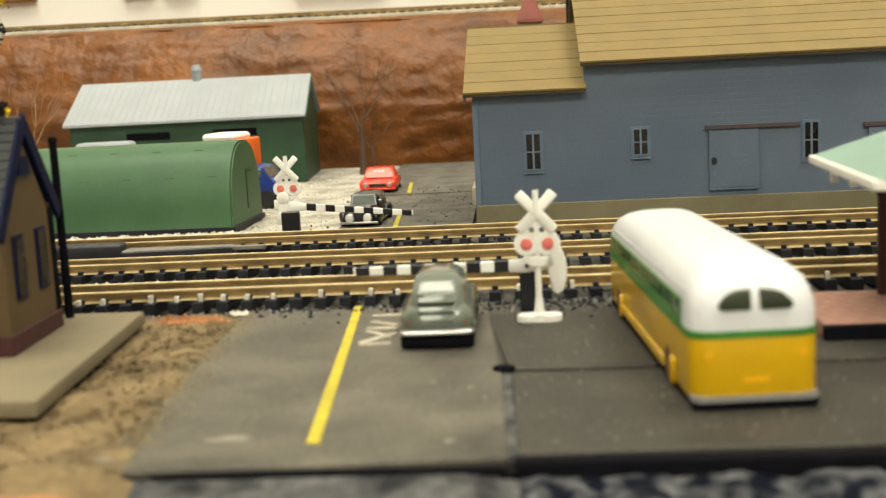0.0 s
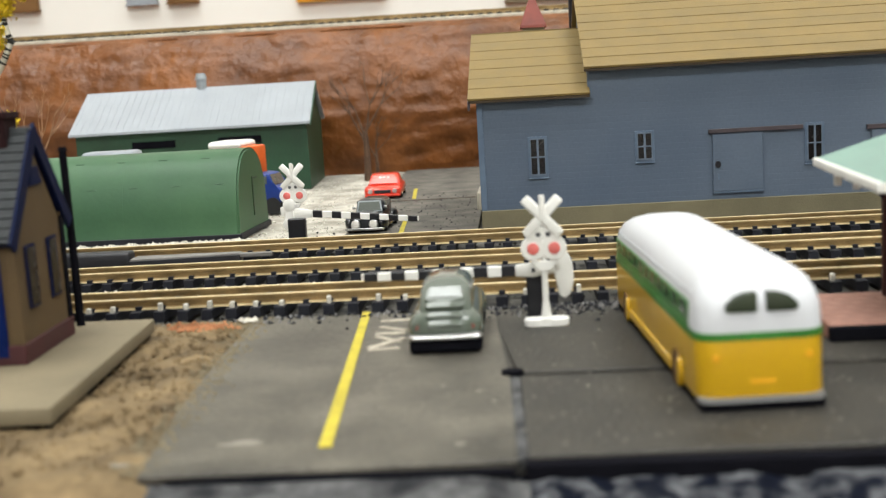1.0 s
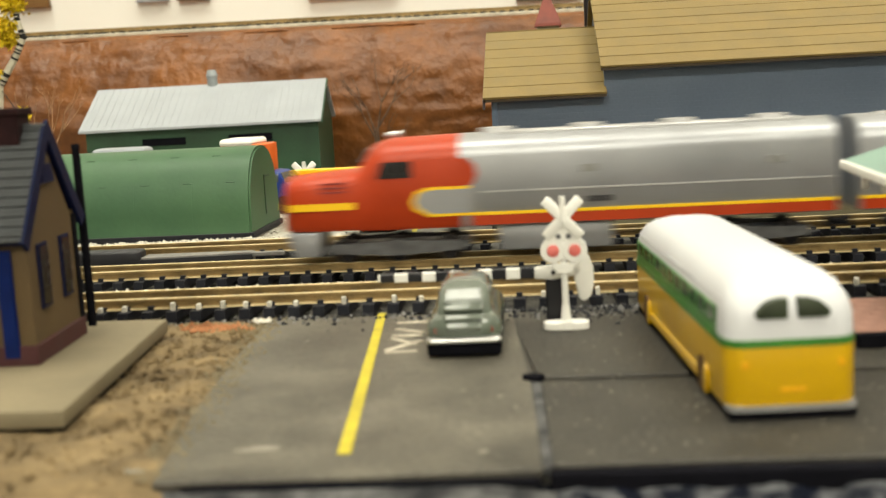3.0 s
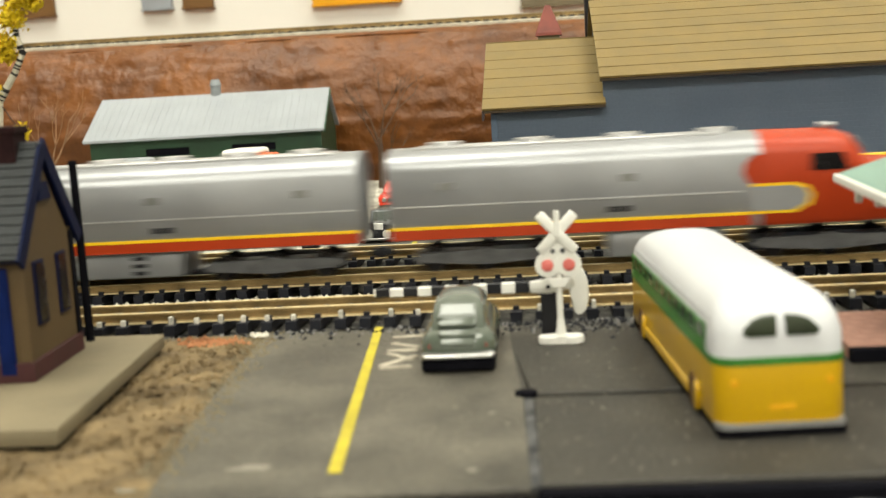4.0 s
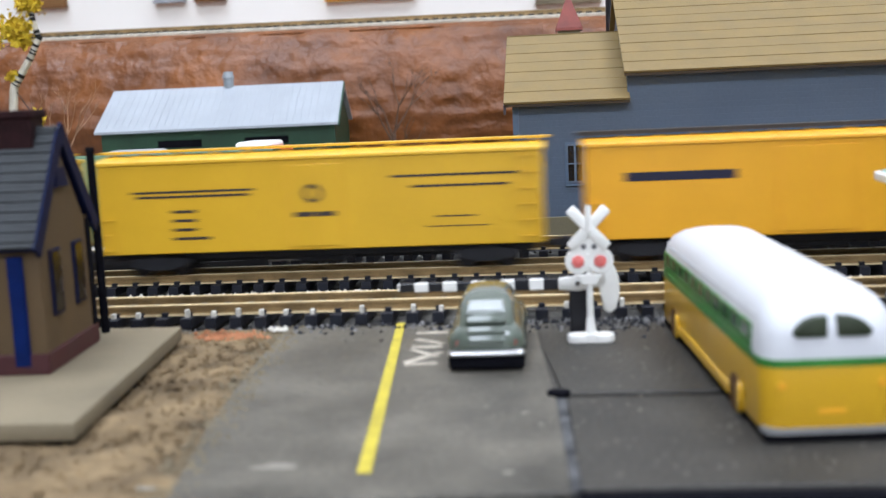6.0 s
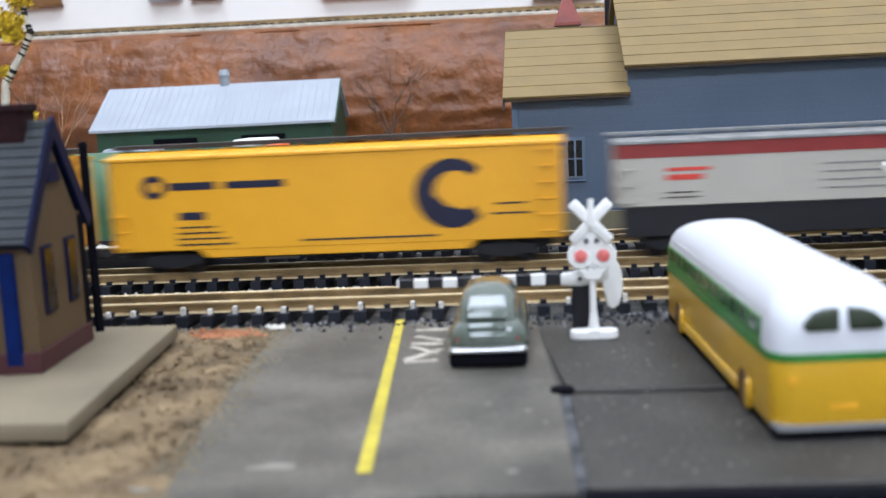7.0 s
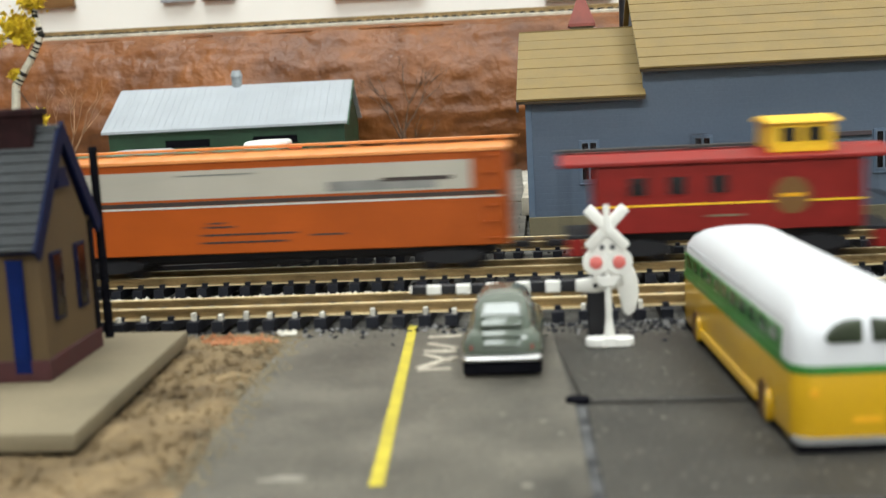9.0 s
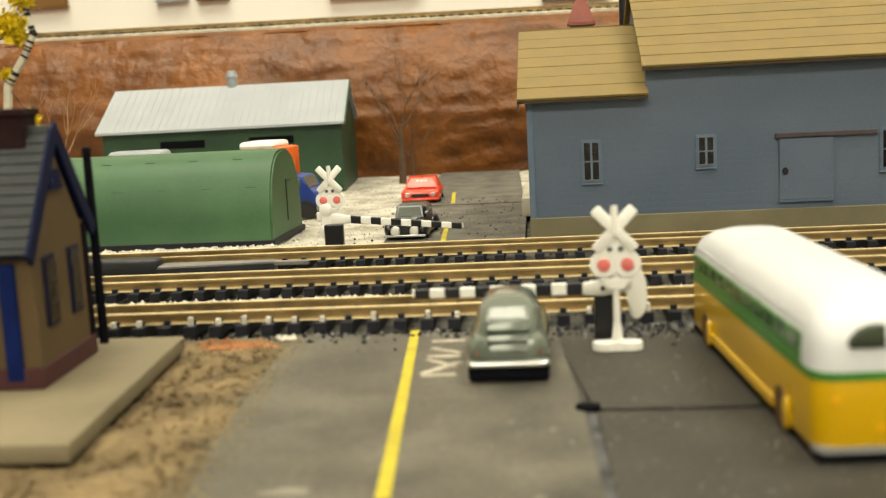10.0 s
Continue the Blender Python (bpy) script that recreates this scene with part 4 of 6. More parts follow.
def blue_building():
    t = thing("blue_warehouse", 0, 300, 0, "blue-grey clapboard warehouse with tan plank roof", "building")
    xl, xm, xr, d = -11.2, 17.6, 190, 84
    # the long wall with its low and tall end, front and back
    for y0 in (0, d - 2):
        part("wall", prism(B(), [(xl, 6.4), (xr, 6.4), (xr, 43.2), (xm, 43.2), (xm, 36.6), (xl, 36.6)], "y", y0, y0 + 2), "blue_wall", t, "blue-grey clapboard wall")
    part("gable_wall", prism(B(), [(2.02, 6.4), (d - 2.02, 6.4), (d - 2.02, 35.4), (d / 2, 52.0), (2.02, 36)], "x", xl, xl + 2), "blue_wall", t)
    part("gable_wall", prism(B(), [(2.02, 6.4), (d - 2.02, 6.4), (d - 2.02, 42), (d / 2, 62), (2.02, 42)], "x", xm + 0.3, xm + 2.2), "blue_wall", t)
    part("gable_wall", prism(B(), [(2.02, 6.4), (d - 2.02, 6.4), (d - 2.02, 42), (d / 2, 62), (2.02, 42)], "x", xr - 2, xr), "blue_wall", t)
    part("foundation", box(B(), xl - 0.3, xr, -0.5, d, 0, 6.5, 0.15, 1), "concrete", t, "olive concrete foundation")
    part("corner_board", box(B(), xl - 0.25, xl + 1.3, -0.35, 1.6, 6.5, 36.4, 0.1, 1), "blue_trim", t, "pale corner board")
    plank_roof(t, -13.5, 18.0, -3.0, 35.7, 40, 53.6, 7)
    part("roof_back", prism(B(), [(40, 53.2), (d + 3, 34.6), (d + 3, 35.6), (40, 54.2)], "x", -13.5, 18.0), "roof_tan", t)
    plank_roof(t, 16.6, xr + 4, -3.4, 42.2, d / 2, 64.2, 9, "roof")
    part("roof_back", prism(B(), [(d / 2, 63.5), (d + 3, 41), (d + 3, 42), (d / 2, 64.5)], "x", 16.6, xr + 4), "roof_tan", t)
    part("rake_board", prism(B(), [(-2.8, 33.0), (40, 50.8), (40, 53.2), (-2.8, 35.3)], "x", -13.6, -13.0), "door_rail", t, "dark rake board")
    part("rake_board", prism(B(), [(40, 51.4), (d + 3, 31.6), (d + 3, 34.2), (40, 53.2)], "x", -13.6, -13.0), "door_rail", t, "dark rake board")
    window_unit(t, 2.0, 6.0, 15.2, 24.8, 0)
    window_unit(t, 29.7, 33.6, 17.8, 24.8, 0)
    window_unit(t, 72.9, 76.7, 15.2, 24.6, 0)
    part("door_rail", box(B(), 48.0, 71.8, -0.95, -0.05, 23.6, 24.7, 0.1, 1), "door_rail", t, "brown sliding-door rail")
    door = part("sliding_door", box(B(), 48.9, 61.6, -0.75, -0.02, 8.6, 23.4, 0.1, 1), "blue_wall", t, "blue-grey sliding door")
    part("lock_plate", prism(B(), disc(50.2, 15.6, 0.75, 14, 1, 1.25), "y", -1.0, -0.7), "plastic_black", door, "round dark lock plate")
    part("handle", box(B(), 50.1, 50.5, -1.0, -0.7, 11.6, 13.2), "blue_trim", door)
    part("door_foot", box(B(), 48.9, 61.6, -0.85, -0.03, 8.1, 8.55), "blue_trim", t)
    part("door_rail", box(B(), 87.8, 112, -0.95, -0.05, 22.6, 23.8, 0.1, 1), "door_rail", t, "brown sliding-door rail")
    part("sliding_door", box(B(), 89, 102, -0.75, -0.02, 8.4, 22.4, 0.1, 1), "blue_wall", t, "blue-grey sliding door")
    return t


blue_building()
s = thing("loading_step", -13.6, 368, 0.2, "cream plaster step beside the blue warehouse", "step")
part("body", box(B(), -1.6, 1.6, -10, 40, 0, 5.5, 0.3), "cream", s, "", True)

c = thing("tank_roof", 5.2, 392, 0, "red-brown pyramid roof on a hidden tower", "tower")
part("tower_wall", box(B(), -3.6, 3.6, -3.6, 3.6, 0, 57.5), "concrete", c)
part("roof", loft(B(), [rring(4.4, 4.4, 0.2, 57.0, n=2), rring(4.3, 4.3, 0.2, 58.0, n=2), rring(0.9, 0.9, 0.1, 67.0, n=2)]), "cone_red", c, "red-brown pyramid roof")
c = thing("smokestack", 19.0, 390, 0, "black round smokestack behind the warehouse", "smokestack")
part("pipe", rod(B(), (0, 0, 0), (0, 0, 90), 1.9, 1.8, 16), "plastic_black", c, "", True)
part("cap", rod(B(), (0, 0, 88), (0, 0, 91), 2.4, 2.4, 16), "plastic_black", c, "", True)


def quonset():
    t = thing("quonset_hut", -80.5, 333, 0, "rounded green model quonset hut", "hut", rz=-1.5)
    W, H, L = 16.5, 25.2, 78
    arch = [(-W - 0.4, 1.6), (-W, 4.0)] + [(-W * math.cos(a) ** 0.75 if math.cos(a) > 0 else W * abs(math.cos(a)) ** 0.75, 4.0 + (H - 4.0) * math.sin(a) ** 0.9) for a in [math.pi * i / 28 for i in range(1, 28)]] + [(W, 4.0), (W + 0.4, 1.6)]
    part("shell", prism(B(), arch, "x", -L, -0.6), "quonset", t, "green rounded shell", True)
    inner = [(y * 0.965, z * 0.975) for y, z in arch]
    part("end_wall", prism(B(), inner, "x", -0.65, -0.1), "quonset", t, "green end wall")
    part("door_slot", box(B(), -0.2, 0.1, 0.0, 1.0, 5, 16.5), "green_dark", t, "narrow dark door edge")
    part("door_slot", box(B(), -0.2, 0.12, 0.0, 6.0, 15.8, 16.3), "green_dark", t, "door head line")
    # Tie black on the sill paints the shadow along the hut's foot.
    part("sill", box(B(), -L - 0.3, 0.5, -W - 0.8, W + 0.8, 0, 1.65, 0.15, 1), "tie", t, "sill blackened as the shadow at the hut's foot")
    for i in range(6):
        for k, a in enumerate((0.55, 1.1)):
            y, z = -W * math.cos(a) ** 0.75, 4.0 + (H - 4) * math.sin(a) ** 0.9
            x = -7 - i * 12.5 - 5 * (k % 2)
            part("seam_clip", box(B(), x, x + 2.6, y - 0.1, y + 0.1, z - 0.05, z + 0.1), "green_dark", t, "short dark panel seam")
    return t


quonset()


def shed():
    t = thing("green_shed", -138.2, 470, 0, "dark green shed with pale metal roof", "shed", rz=4.5)
    hx, d = 48.4, 60
    for y0 in (0, d - 2):
        part("wall", box(B(), -hx, hx, y0, y0 + 2, 0, 28.6), "green_dark", t, "dark green side wall")
    for x in (-hx + 0.02, hx - 2.02):
        part("gable_wall", prism(B(), [(2.02, 0), (d - 2.02, 0), (d - 2.02, 28.6), (d / 2, 43.6), (2.02, 28.6)], "x", x, x + 2), "green_dark", t, "dark green gable wall")
    for s in (0, 1):
        a, b = ((-3.0, 28.3), (d / 2, 45.0)) if s == 0 else ((d + 3.0, 28.3), (d / 2, 45.0))
        part("roof", prism(B(), [a, b, (b[0], b[1] - 1.0), (a[0], a[1] - 1.0)], "x", -hx - 2, hx + 1.6), "metal_roof", t, "pale ribbed metal roof")
    slope = math.degrees(math.atan2(16.7, d / 2 + 3))
    seam = part("roof_seam", box(B(), -0.22, 0.22, 0.3, math.hypot(d / 2 + 3, 16.7) - 0.4, 0, 0.16), "metal_roof", t, "raised standing seam")
    for i in range(34):
        o = seam if i == 0 else seam.copy()
        if i:
            scene.collection.objects.link(o)
        o.matrix_basis = pose((-hx - 0.6 + i * 2.98) * U, -3.0 * U, 28.3 * U, slope, 0, 0)
    part("rake_trim", prism(B(), [(-3.0, 28.1), (d / 2, 44.8), (d / 2, 43.4), (-3.0, 26.7)], "x", hx + 1.62, hx + 2.2), "green_dark", t)
    v = part("roof_vent", rod(B(), (0, d / 2, 43), (0, d / 2, 48.6), 2.2, 2.2, 14), "vent", t, "grey roof vent", True)
    part("vent_cap", rod(B(), (0, d / 2, 48.5), (0, d / 2, 51.2), 2.7, 1.8, 14), "vent", v, "", True)
    for x in (-16, 20):
        part("wall_vent", box(B(), x - 9, x + 9, -0.7, -0.05, 20.6, 23.6, 0.1, 1), "shadow_base", t, "dark louvre")
    return t


shed()



def station():
    """The brown station hut on its slab; its gable faces the road."""
    p = thing("platform_slab", 0, 0, 0, "tan concrete platform slab on the dirt", "platform")
    part("slab", prism(B(), [(-60.1, 136.0), (-64.7, 191.0), (-170, 192.5), (-170, 136.0)], "z", 0.7, 3.0, 0.3, 2), "slab", p, "tan concrete top", True)
    # The shadow gap below the slab is painted here as a black base.
    part("shaded_plinth", prism(B(), [(-61.1, 137.5), (-65.6, 190.2), (-169, 191.6), (-169, 137.5)], "z", -1.2, 0.75), "shadow_base", p, "recessed base, black for the shadow gap under the slab")
    t = thing("station_hut", -74.0, 160.2, 3.0, "small brown station hut with slate roof and blue trim", "building", rz=3.6)
    d, L, e, r = 21.0, 60.0, 19.9, 34.0
    for y0 in (0, d - 1.2):
        part("wall", box(B(), -L, 0, y0, y0 + 1.2, 3.0, e + 0.6), "wall_brown", t, "brown side wall")
    for x in (-L + 0.02, -1.22):
        part("gable_wall", prism(B(), [(1.21, 3.0), (d - 1.21, 3.0), (d - 1.21, e), (d / 2, r - 1.5), (1.21, e)], "x", x, x + 1.2), "wall_brown", t, "brown gable wall")
    part("base_course", box(B(), -L - 0.3, 0.35, -0.35, d + 0.35, 0, 3.0, 0.15, 1), "base_maroon", t, "maroon base course")
    part("corner_board", box(B(), -1.4, 0.25, -0.3, 1.2, 3.0, e, 0.1, 1), "wall_brown", t)
    part("corner_board", box(B(), -1.4, 0.3, d - 1.3, d + 0.4, 3.0, e, 0.1, 1), "shadow_base", t, "dark corner board")
    # roof: slate courses on both slopes
    for s in (-1, 1):
        ey, ez = (d / 2 + s * (d / 2 + 1.9), e - 1.7)
        ln = math.hypot(ey - d / 2, r - ez)
        a = math.degrees(math.atan2(r - ez, abs(ey - d / 2)))
        slope = part("roof", box(B(), -L - 3, 0.1, 0, ln, -0.8, 0.0), "trim_blue", t, "slate roof slope", False, pose(0, ey * U, ez * U, a if s < 0 else 180 - a, 0, 0))
        n = 24
        for i in range(n):
            z0, z1 = (0.0, 0.5) if s < 0 else (-1.3, -0.8)
            part("shingle_course", box(B(), -L - 3.2, 0.3, ln * i / n, ln * (i + 1) / n - 0.12, z0, z1 + 0.16 * (i % 2) * (1 if s < 0 else 0), 0.06, 1), "shingle", slope)
        part("bargeboard", box(B(), 0.12, 0.7, -0.3, ln, -1.9, 0.45), "trim_blue", t, "dark blue bargeboard", False, pose(0, ey * U, ez * U, a if s < 0 else 180 - a, 0, 0))
    part("ridge_cap", box(B(), -L - 3.2, 0.5, d / 2 - 0.8, d / 2 + 0.8, r - 0.2, r + 0.7, 0.3, 1), "shingle", t)
    part("gable_bracket", prism(B(), [(d / 2 - 2.6, 25.8), (d / 2 + 2.6, 25.8), (d / 2 + 1.4, 28.6), (d / 2 - 1.4, 28.6)], "x", -0.1, 0.5), "trim_blue", t, "blue gable ornament")
    for y0, w in ((4.2, 3.0), (13.6, 3.0)):
        q = part("window", box(B(), -0.15, 0.35, y0 - 0.5, y0 + w + 0.5, 7.6, 17.2, 0.08, 1), "trim_blue", t, "narrow dark window")
        part("pane", box(B(), 0.2, 0.42, y0, y0 + w, 8.0, 16.8), "glass_dark", q)
    dr = part("door", box(B(), -4.5, -2.2, -0.4, 0.05, 1.2, 17.0, 0.08, 1), "door_blue", t, "dark blue door")
    part("door_panel", box(B(), -4.1, -2.6, -0.55, -0.3, 3.0, 15.8, 0.05, 1), "door_blue", dr)
    q = part("window", box(B(), -16, -8.5, -0.4, 0.05, 7.5, 16.5, 0.08, 1), "trim_blue", t, "blue-framed window")
    part("pane", box(B(), -15.2, -9.3, -0.5, -0.35, 8.2, 15.8), "glass_dark", q)
    ch = part("chimney", box(B(), -8.6, -2.4, d / 2 - 2.6, d / 2 + 2.6, r - 5, r + 2.6, 0.2, 1), "chimney", t, "maroon brick chimney")
    part("chimney_cap", box(B(), -9.0, -2.0, d / 2 - 3.0, d / 2 + 3.0, r + 2.0, r + 3.2, 0.2, 1), "chimney", ch)
    po = thing("utility_post", -76.6, 187.8, 3.0, "thin dark post beside the station hut", "post")
    part("shaft", rod(B(), (0, 0, 0), (0, 0, 30.2), 0.75, 0.65, 10), "shadow_base", po, "", True)
    part("cap", rod(B(), (0, 0, 30.0), (0, 0, 30.7), 0.85, 0.6, 10), "shadow_base", po)


station()


def depot():
    p = thing("brick_platform", 0, 0, 0, "pink brick platform with a dark edge", "platform")
    part("deck", box(B(), 44.0, 170, 167.4, 190.5, 0.0, 2.3, 0.2, 1), "brick", p, "pink brick deck")
    part("edge", box(B(), 43.8, 170, 165.6, 167.3, 0.0, 2.1, 0.2, 1), "shadow_base", p, "dark platform edge")
    first = None
    for i in range(12):
        for j in range(7):
            x, y = 44.2 + i * 3.4 + (j % 2) * 1.6, 167.6 + j * 3.2
            if first is None:
                first = part("brick", box(B(), 0, 3.15, 0, 2.95, 2.2, 2.36, 0.05, 1), "brick", p)
                first.matrix_basis = spot(x, y)
            else:
                again(first, x, y)
    t = thing("depot_shelter", 0, 0, 2.3, "small depot with pale green roof and white eaves", "building")
    for x, y in ((56.0, 170), (57.5, 186), (120, 186), (120, 170)):
        part("post", box(B(), x, x + 1.3, y, y + 1.3, 0, 20.6, 0.15, 1), "base_maroon", t, "dark maroon corner post")
        part("brace", prism(B(), [(x - 3.5, 20.6), (x + 1.2, 20.6), (x + 1.2, 15.5), (x + 0.2, 15.5)], "y", y + 0.3, y + 0.9), "trim_blue", t, "dark blue brace")
    part("wall", box(B(), 70, 118, 171, 185, 0, 20.6), "wall_brown", t, "brown depot wall")
    tip, near = (48.4, 190.5), (45.6, 147.0)
    bm = B()
    lo = [bm.verts.new((x, y, 22.6)) for x, y in (tip, near, (132, 147), (132, 190.5))]
    hi = [bm.verts.new((78, 190.5, 31.5)), bm.verts.new((78, 147, 31.5)), bm.verts.new((104, 147, 31.5)), bm.verts.new((104, 190.5, 31.5))]
    for q in ((lo[0], lo[1], hi[1], hi[0]), (hi[0], hi[1], hi[2], hi[3]), (lo[2], lo[3], hi[3], hi[2]), (lo[0], hi[0], hi[3], lo[3]), (lo[1], lo[2], hi[2], hi[1]), (lo[3], lo[2], lo[1], lo[0])):
        bm.faces.new(q)
    part("roof", bm, "roof_green", t, "pale green roof")
    part("eave_board", prism(B(), [(tip[0] - 0.7, tip[1] + 0.6), (near[0] - 0.7, near[1]), (132, 147), (132, 191.1)], "z", 21.2, 22.6, 0.3, 2), "plastic_white", t, "white eave board")
    for x, y in ((49.2, 183), (50.2, 176)):
        part("bracket", box(B(), x, x + 1.1, y, y + 1.0, 18.6, 21.2, 0.25, 2), "plastic_white", t, "white eave bracket", True)


depot()


# ---- trees ----
def limb(bm, p, d, ln, r, rnd, depth, spread=0.55, tips=None):
    q = p
    segs = 3
    for i in range(segs):
        d = (d + Vector((rnd.uniform(-0.18, 0.18), rnd.uniform(-0.18, 0.18), rnd.uniform(-0.05, 0.12)))).normalized()
        nx = q + d * ln / segs
        rod(bm, q, nx, r * (1 - 0.22 * i), r * (1 - 0.22 * (i + 1)), 6)
        q = nx
    if tips is not None and depth <= 1:
        tips.append(q)
    if depth:
        for _ in range(rnd.choice((2, 3))):
            nd = (d + Vector((rnd.uniform(-1, 1), rnd.uniform(-1, 1), rnd.uniform(-0.2, 0.5))) * spread).normalized()
            limb(bm, q, nd, ln * rnd.uniform(0.55, 0.8), r * 0.5, rnd, depth - 1, spread, tips)


def bare_tree(x, y, h, material, label, seed):
    rnd = random.Random(seed)
    t = thing("bare_tree", x, y, -0.5, label, "tree", "bare trees")
    trunk = B()
    rod(trunk, (0, 0, 0), (0.4, 0, h * 0.22), h * 0.032, h * 0.026, 8)
    rod(trunk, (0.4, 0, h * 0.22), (0.2, 0, h * 0.42), h * 0.026, h * 0.02, 8)
    part("trunk", trunk, material, t, "", True)
    for k in range(4):
        bm = B()
        a = (k - 1.5) * 0.42 + rnd.uniform(-0.1, 0.1)
        limb(bm, Vector((0.2, 0, h * (0.33 + 0.03 * k))), Vector((math.sin(a), rnd.uniform(-0.4, 0.4), math.cos(a))), h * 0.27, h * 0.013, rnd, 3)
        part("branch", bm, material, t, "", True)
    return t


bare_tree(-69.5, 500, 52, "bark_dry", "bare brown model tree before the bank", 11)
bare_tree(-176, 402, 46, "bark_pale", "thin pale bare tree behind the station", 14)
bare_tree(-66, 505, 30, "bark_dry", "small bare brown shrub before the bank", 19)


def clump(bm, c, r, rnd, n):
    for _ in range(n):
        o = Vector((rnd.gauss(0, 0.5), rnd.gauss(0, 0.5), rnd.gauss(0, 0.5))) * r
        s = r * rnd.uniform(0.25, 0.5)
        pts = [Vector(c) + o + s * Vector((rnd.uniform(-1, 1), rnd.uniform(-1, 1), rnd.uniform(-1, 1))) for _ in range(4)]
        v = [bm.verts.new(p) for p in pts]
        for f in ((0, 1, 2), (0, 2, 3), (0, 3, 1), (1, 3, 2)):
            bm.faces.new([v[i] for i in f])


def aspen(x, y, pts, leaves, label, seed):
    rnd = random.Random(seed)
    t = thing("aspen_tree", x, y, -0.5, label, "tree", "aspens")
    bm, marks = B(), B()
    for (p, r0), (q, r1) in zip(pts, pts[1:]):
        rod(bm, p, q, r0, r1, 8)
        for k in range(4):
            f = rnd.random()
            c = Vector(p).lerp(Vector(q), f)
            ax = (Vector(q) - Vector(p)).normalized()
            rr = (r0 + (r1 - r0) * f) * 1.06
            rod(marks, c, c + ax * rnd.uniform(0.25, 0.8), rr, rr, 8)
    part("trunk", bm, "bark_white", t, "white bark", True)
    tagged(part("bark_mark", marks, "bark_mark", t, "black bark rings"), kind="stuff")
    for c, r in leaves:
        lb = B()
        clump(lb, c, r, rnd, 420)
        part("leaf_clump", lb, "leaf_yellow", t, "clump of yellow foliage")
        near = min((p for p, _ in pts), key=lambda p: (Vector(p) - Vector(c)).length)
        part("twig", rod(B(), near, c, 0.14, 0.08, 5), "bark_mark", t)


aspen(-109.5, 230, [((0, 0, 0), 1.1), ((-1.2, 0, 26), 0.95), ((0.9, 0, 44.9), 0.85), ((4.9, 0, 50.6), 0.72), ((7.0, 0, 54.4), 0.62), ((6.1, 0, 58.4), 0.55), ((6.4, 0, 66), 0.45), ((9.0, 0, 78), 0.3)],
      [((2.9, -1, 56.4), 2.1), ((4.2, -1, 54.6), 1.4), ((0.9, 0, 47.2), 0.9), ((5.4, -1, 38.5), 1.25), ((5.6, 0, 61.6), 1.9), ((8.6, 1, 66), 2.4)], "slender white aspen with yellow leaf clumps", 31)
aspen(-114.5, 226, [((0, 0, 0), 0.9), ((0.6, 0, 38), 0.7), ((0.2, 0, 56), 0.55), ((1.0, 0, 70), 0.35)], [((2.4, 0, 47.0), 1.2), ((1.5, 1, 63), 2.2), ((4, 1, 53.8), 1.2)], "thin aspen with sparse yellow leaves", 37)

oc = thing("clay_boulder", -51, 106, -7.5, "lump of orange clay on the rim", "rock")
bm = B()
for v in ball(bm, (0, 0, 3.0), 1.0, (11, 5.5, 6.0), 4):
    v.co += v.co.normalized() * 0.9 * nz(v.co.x, v.co.y, v.co.z, 0.25)
part("lump", bm, "orange_foam", oc, "", True)


# ---- track-side turnout machine ----
def turnout():
    t = thing("switch_machine", -92, 273.4, 0, "black turnout machine beside the far track", "switch machine")
    part("motor_cover", box(B(), -32, -5, -3.0, 1.6, 0, 4.2, 0.9, 3), "switch", t, "black rounded cover", True)
    part("mount_plate", prism(B(), [(-5, -3.4), (22, -0.6), (22, 2.0), (-5, 2.4)], "z", 0.2, 2.4, 0.2, 1), "switch_grey", t, "grey mounting plate")
    part("plate_edge", prism(B(), [(-5, -4.2), (22, -1.4), (22, -0.7), (-5, -3.5)], "z", 0.0, 1.9), "switch", t)
    part("throw_bar", box(B(), 21.5, 30, -1.0, 0.4, 1.2, 2.3, 0.2, 1), "switch_grey", t, "small throw bar")
    part("screw", rod(B(), (-24, -0.6, 4.1), (-24, -0.6, 5.2), 0.8, 0.8, 10), "switch", t)


turnout()



# ---- the train ----
RAIL_TOP, TRAIN_Y = 3.22, TRACKS[1]
TRAIN = []


def truck_part(t, x, ln=14.0, side="underframe"):
    k = part("truck", box(B(), x - ln / 2, x + ln / 2, -4.0, 4.0, 2.2, 3.8, 0.2, 1), side, t, "wheel truck frame")
    for s in (-1, 1):
        fr = prism(B(), [(x - ln / 2, 3.2), (x - ln / 2 + 1.5, 4.3), (x - 1.8, 4.4), (x - 1.2, 5.0), (x + 1.2, 5.0), (x + 1.8, 4.4), (x + ln / 2 - 1.5, 4.3), (x + ln / 2, 3.2), (x + ln / 2 - 1.2, 2.2), (x + 1.6, 1.5), (x - 1.6, 1.5), (x - ln / 2 + 1.2, 2.2)], "y", s * 6.6 - 0.6, s * 6.6 + 0.6, 0.15, 1)
        part("side_frame", fr, side, k, "", True)
    for dx in ((-0.3, 0.3) if ln < 20 else (-0.36, 0, 0.36)):
        w = B()
        for s in (-1, 1):
            rod(w, (x + dx * ln, s * 4.0, 2.75), (x + dx * ln, s * 5.1, 2.75), 2.75, 2.75, 18)
        rod(w, (x + dx * ln, -4.4, 2.75), (x + dx * ln, 4.4, 2.75), 0.6, 0.6, 8)
        part("wheelset", w, "wheel", k, "", True)
    return k


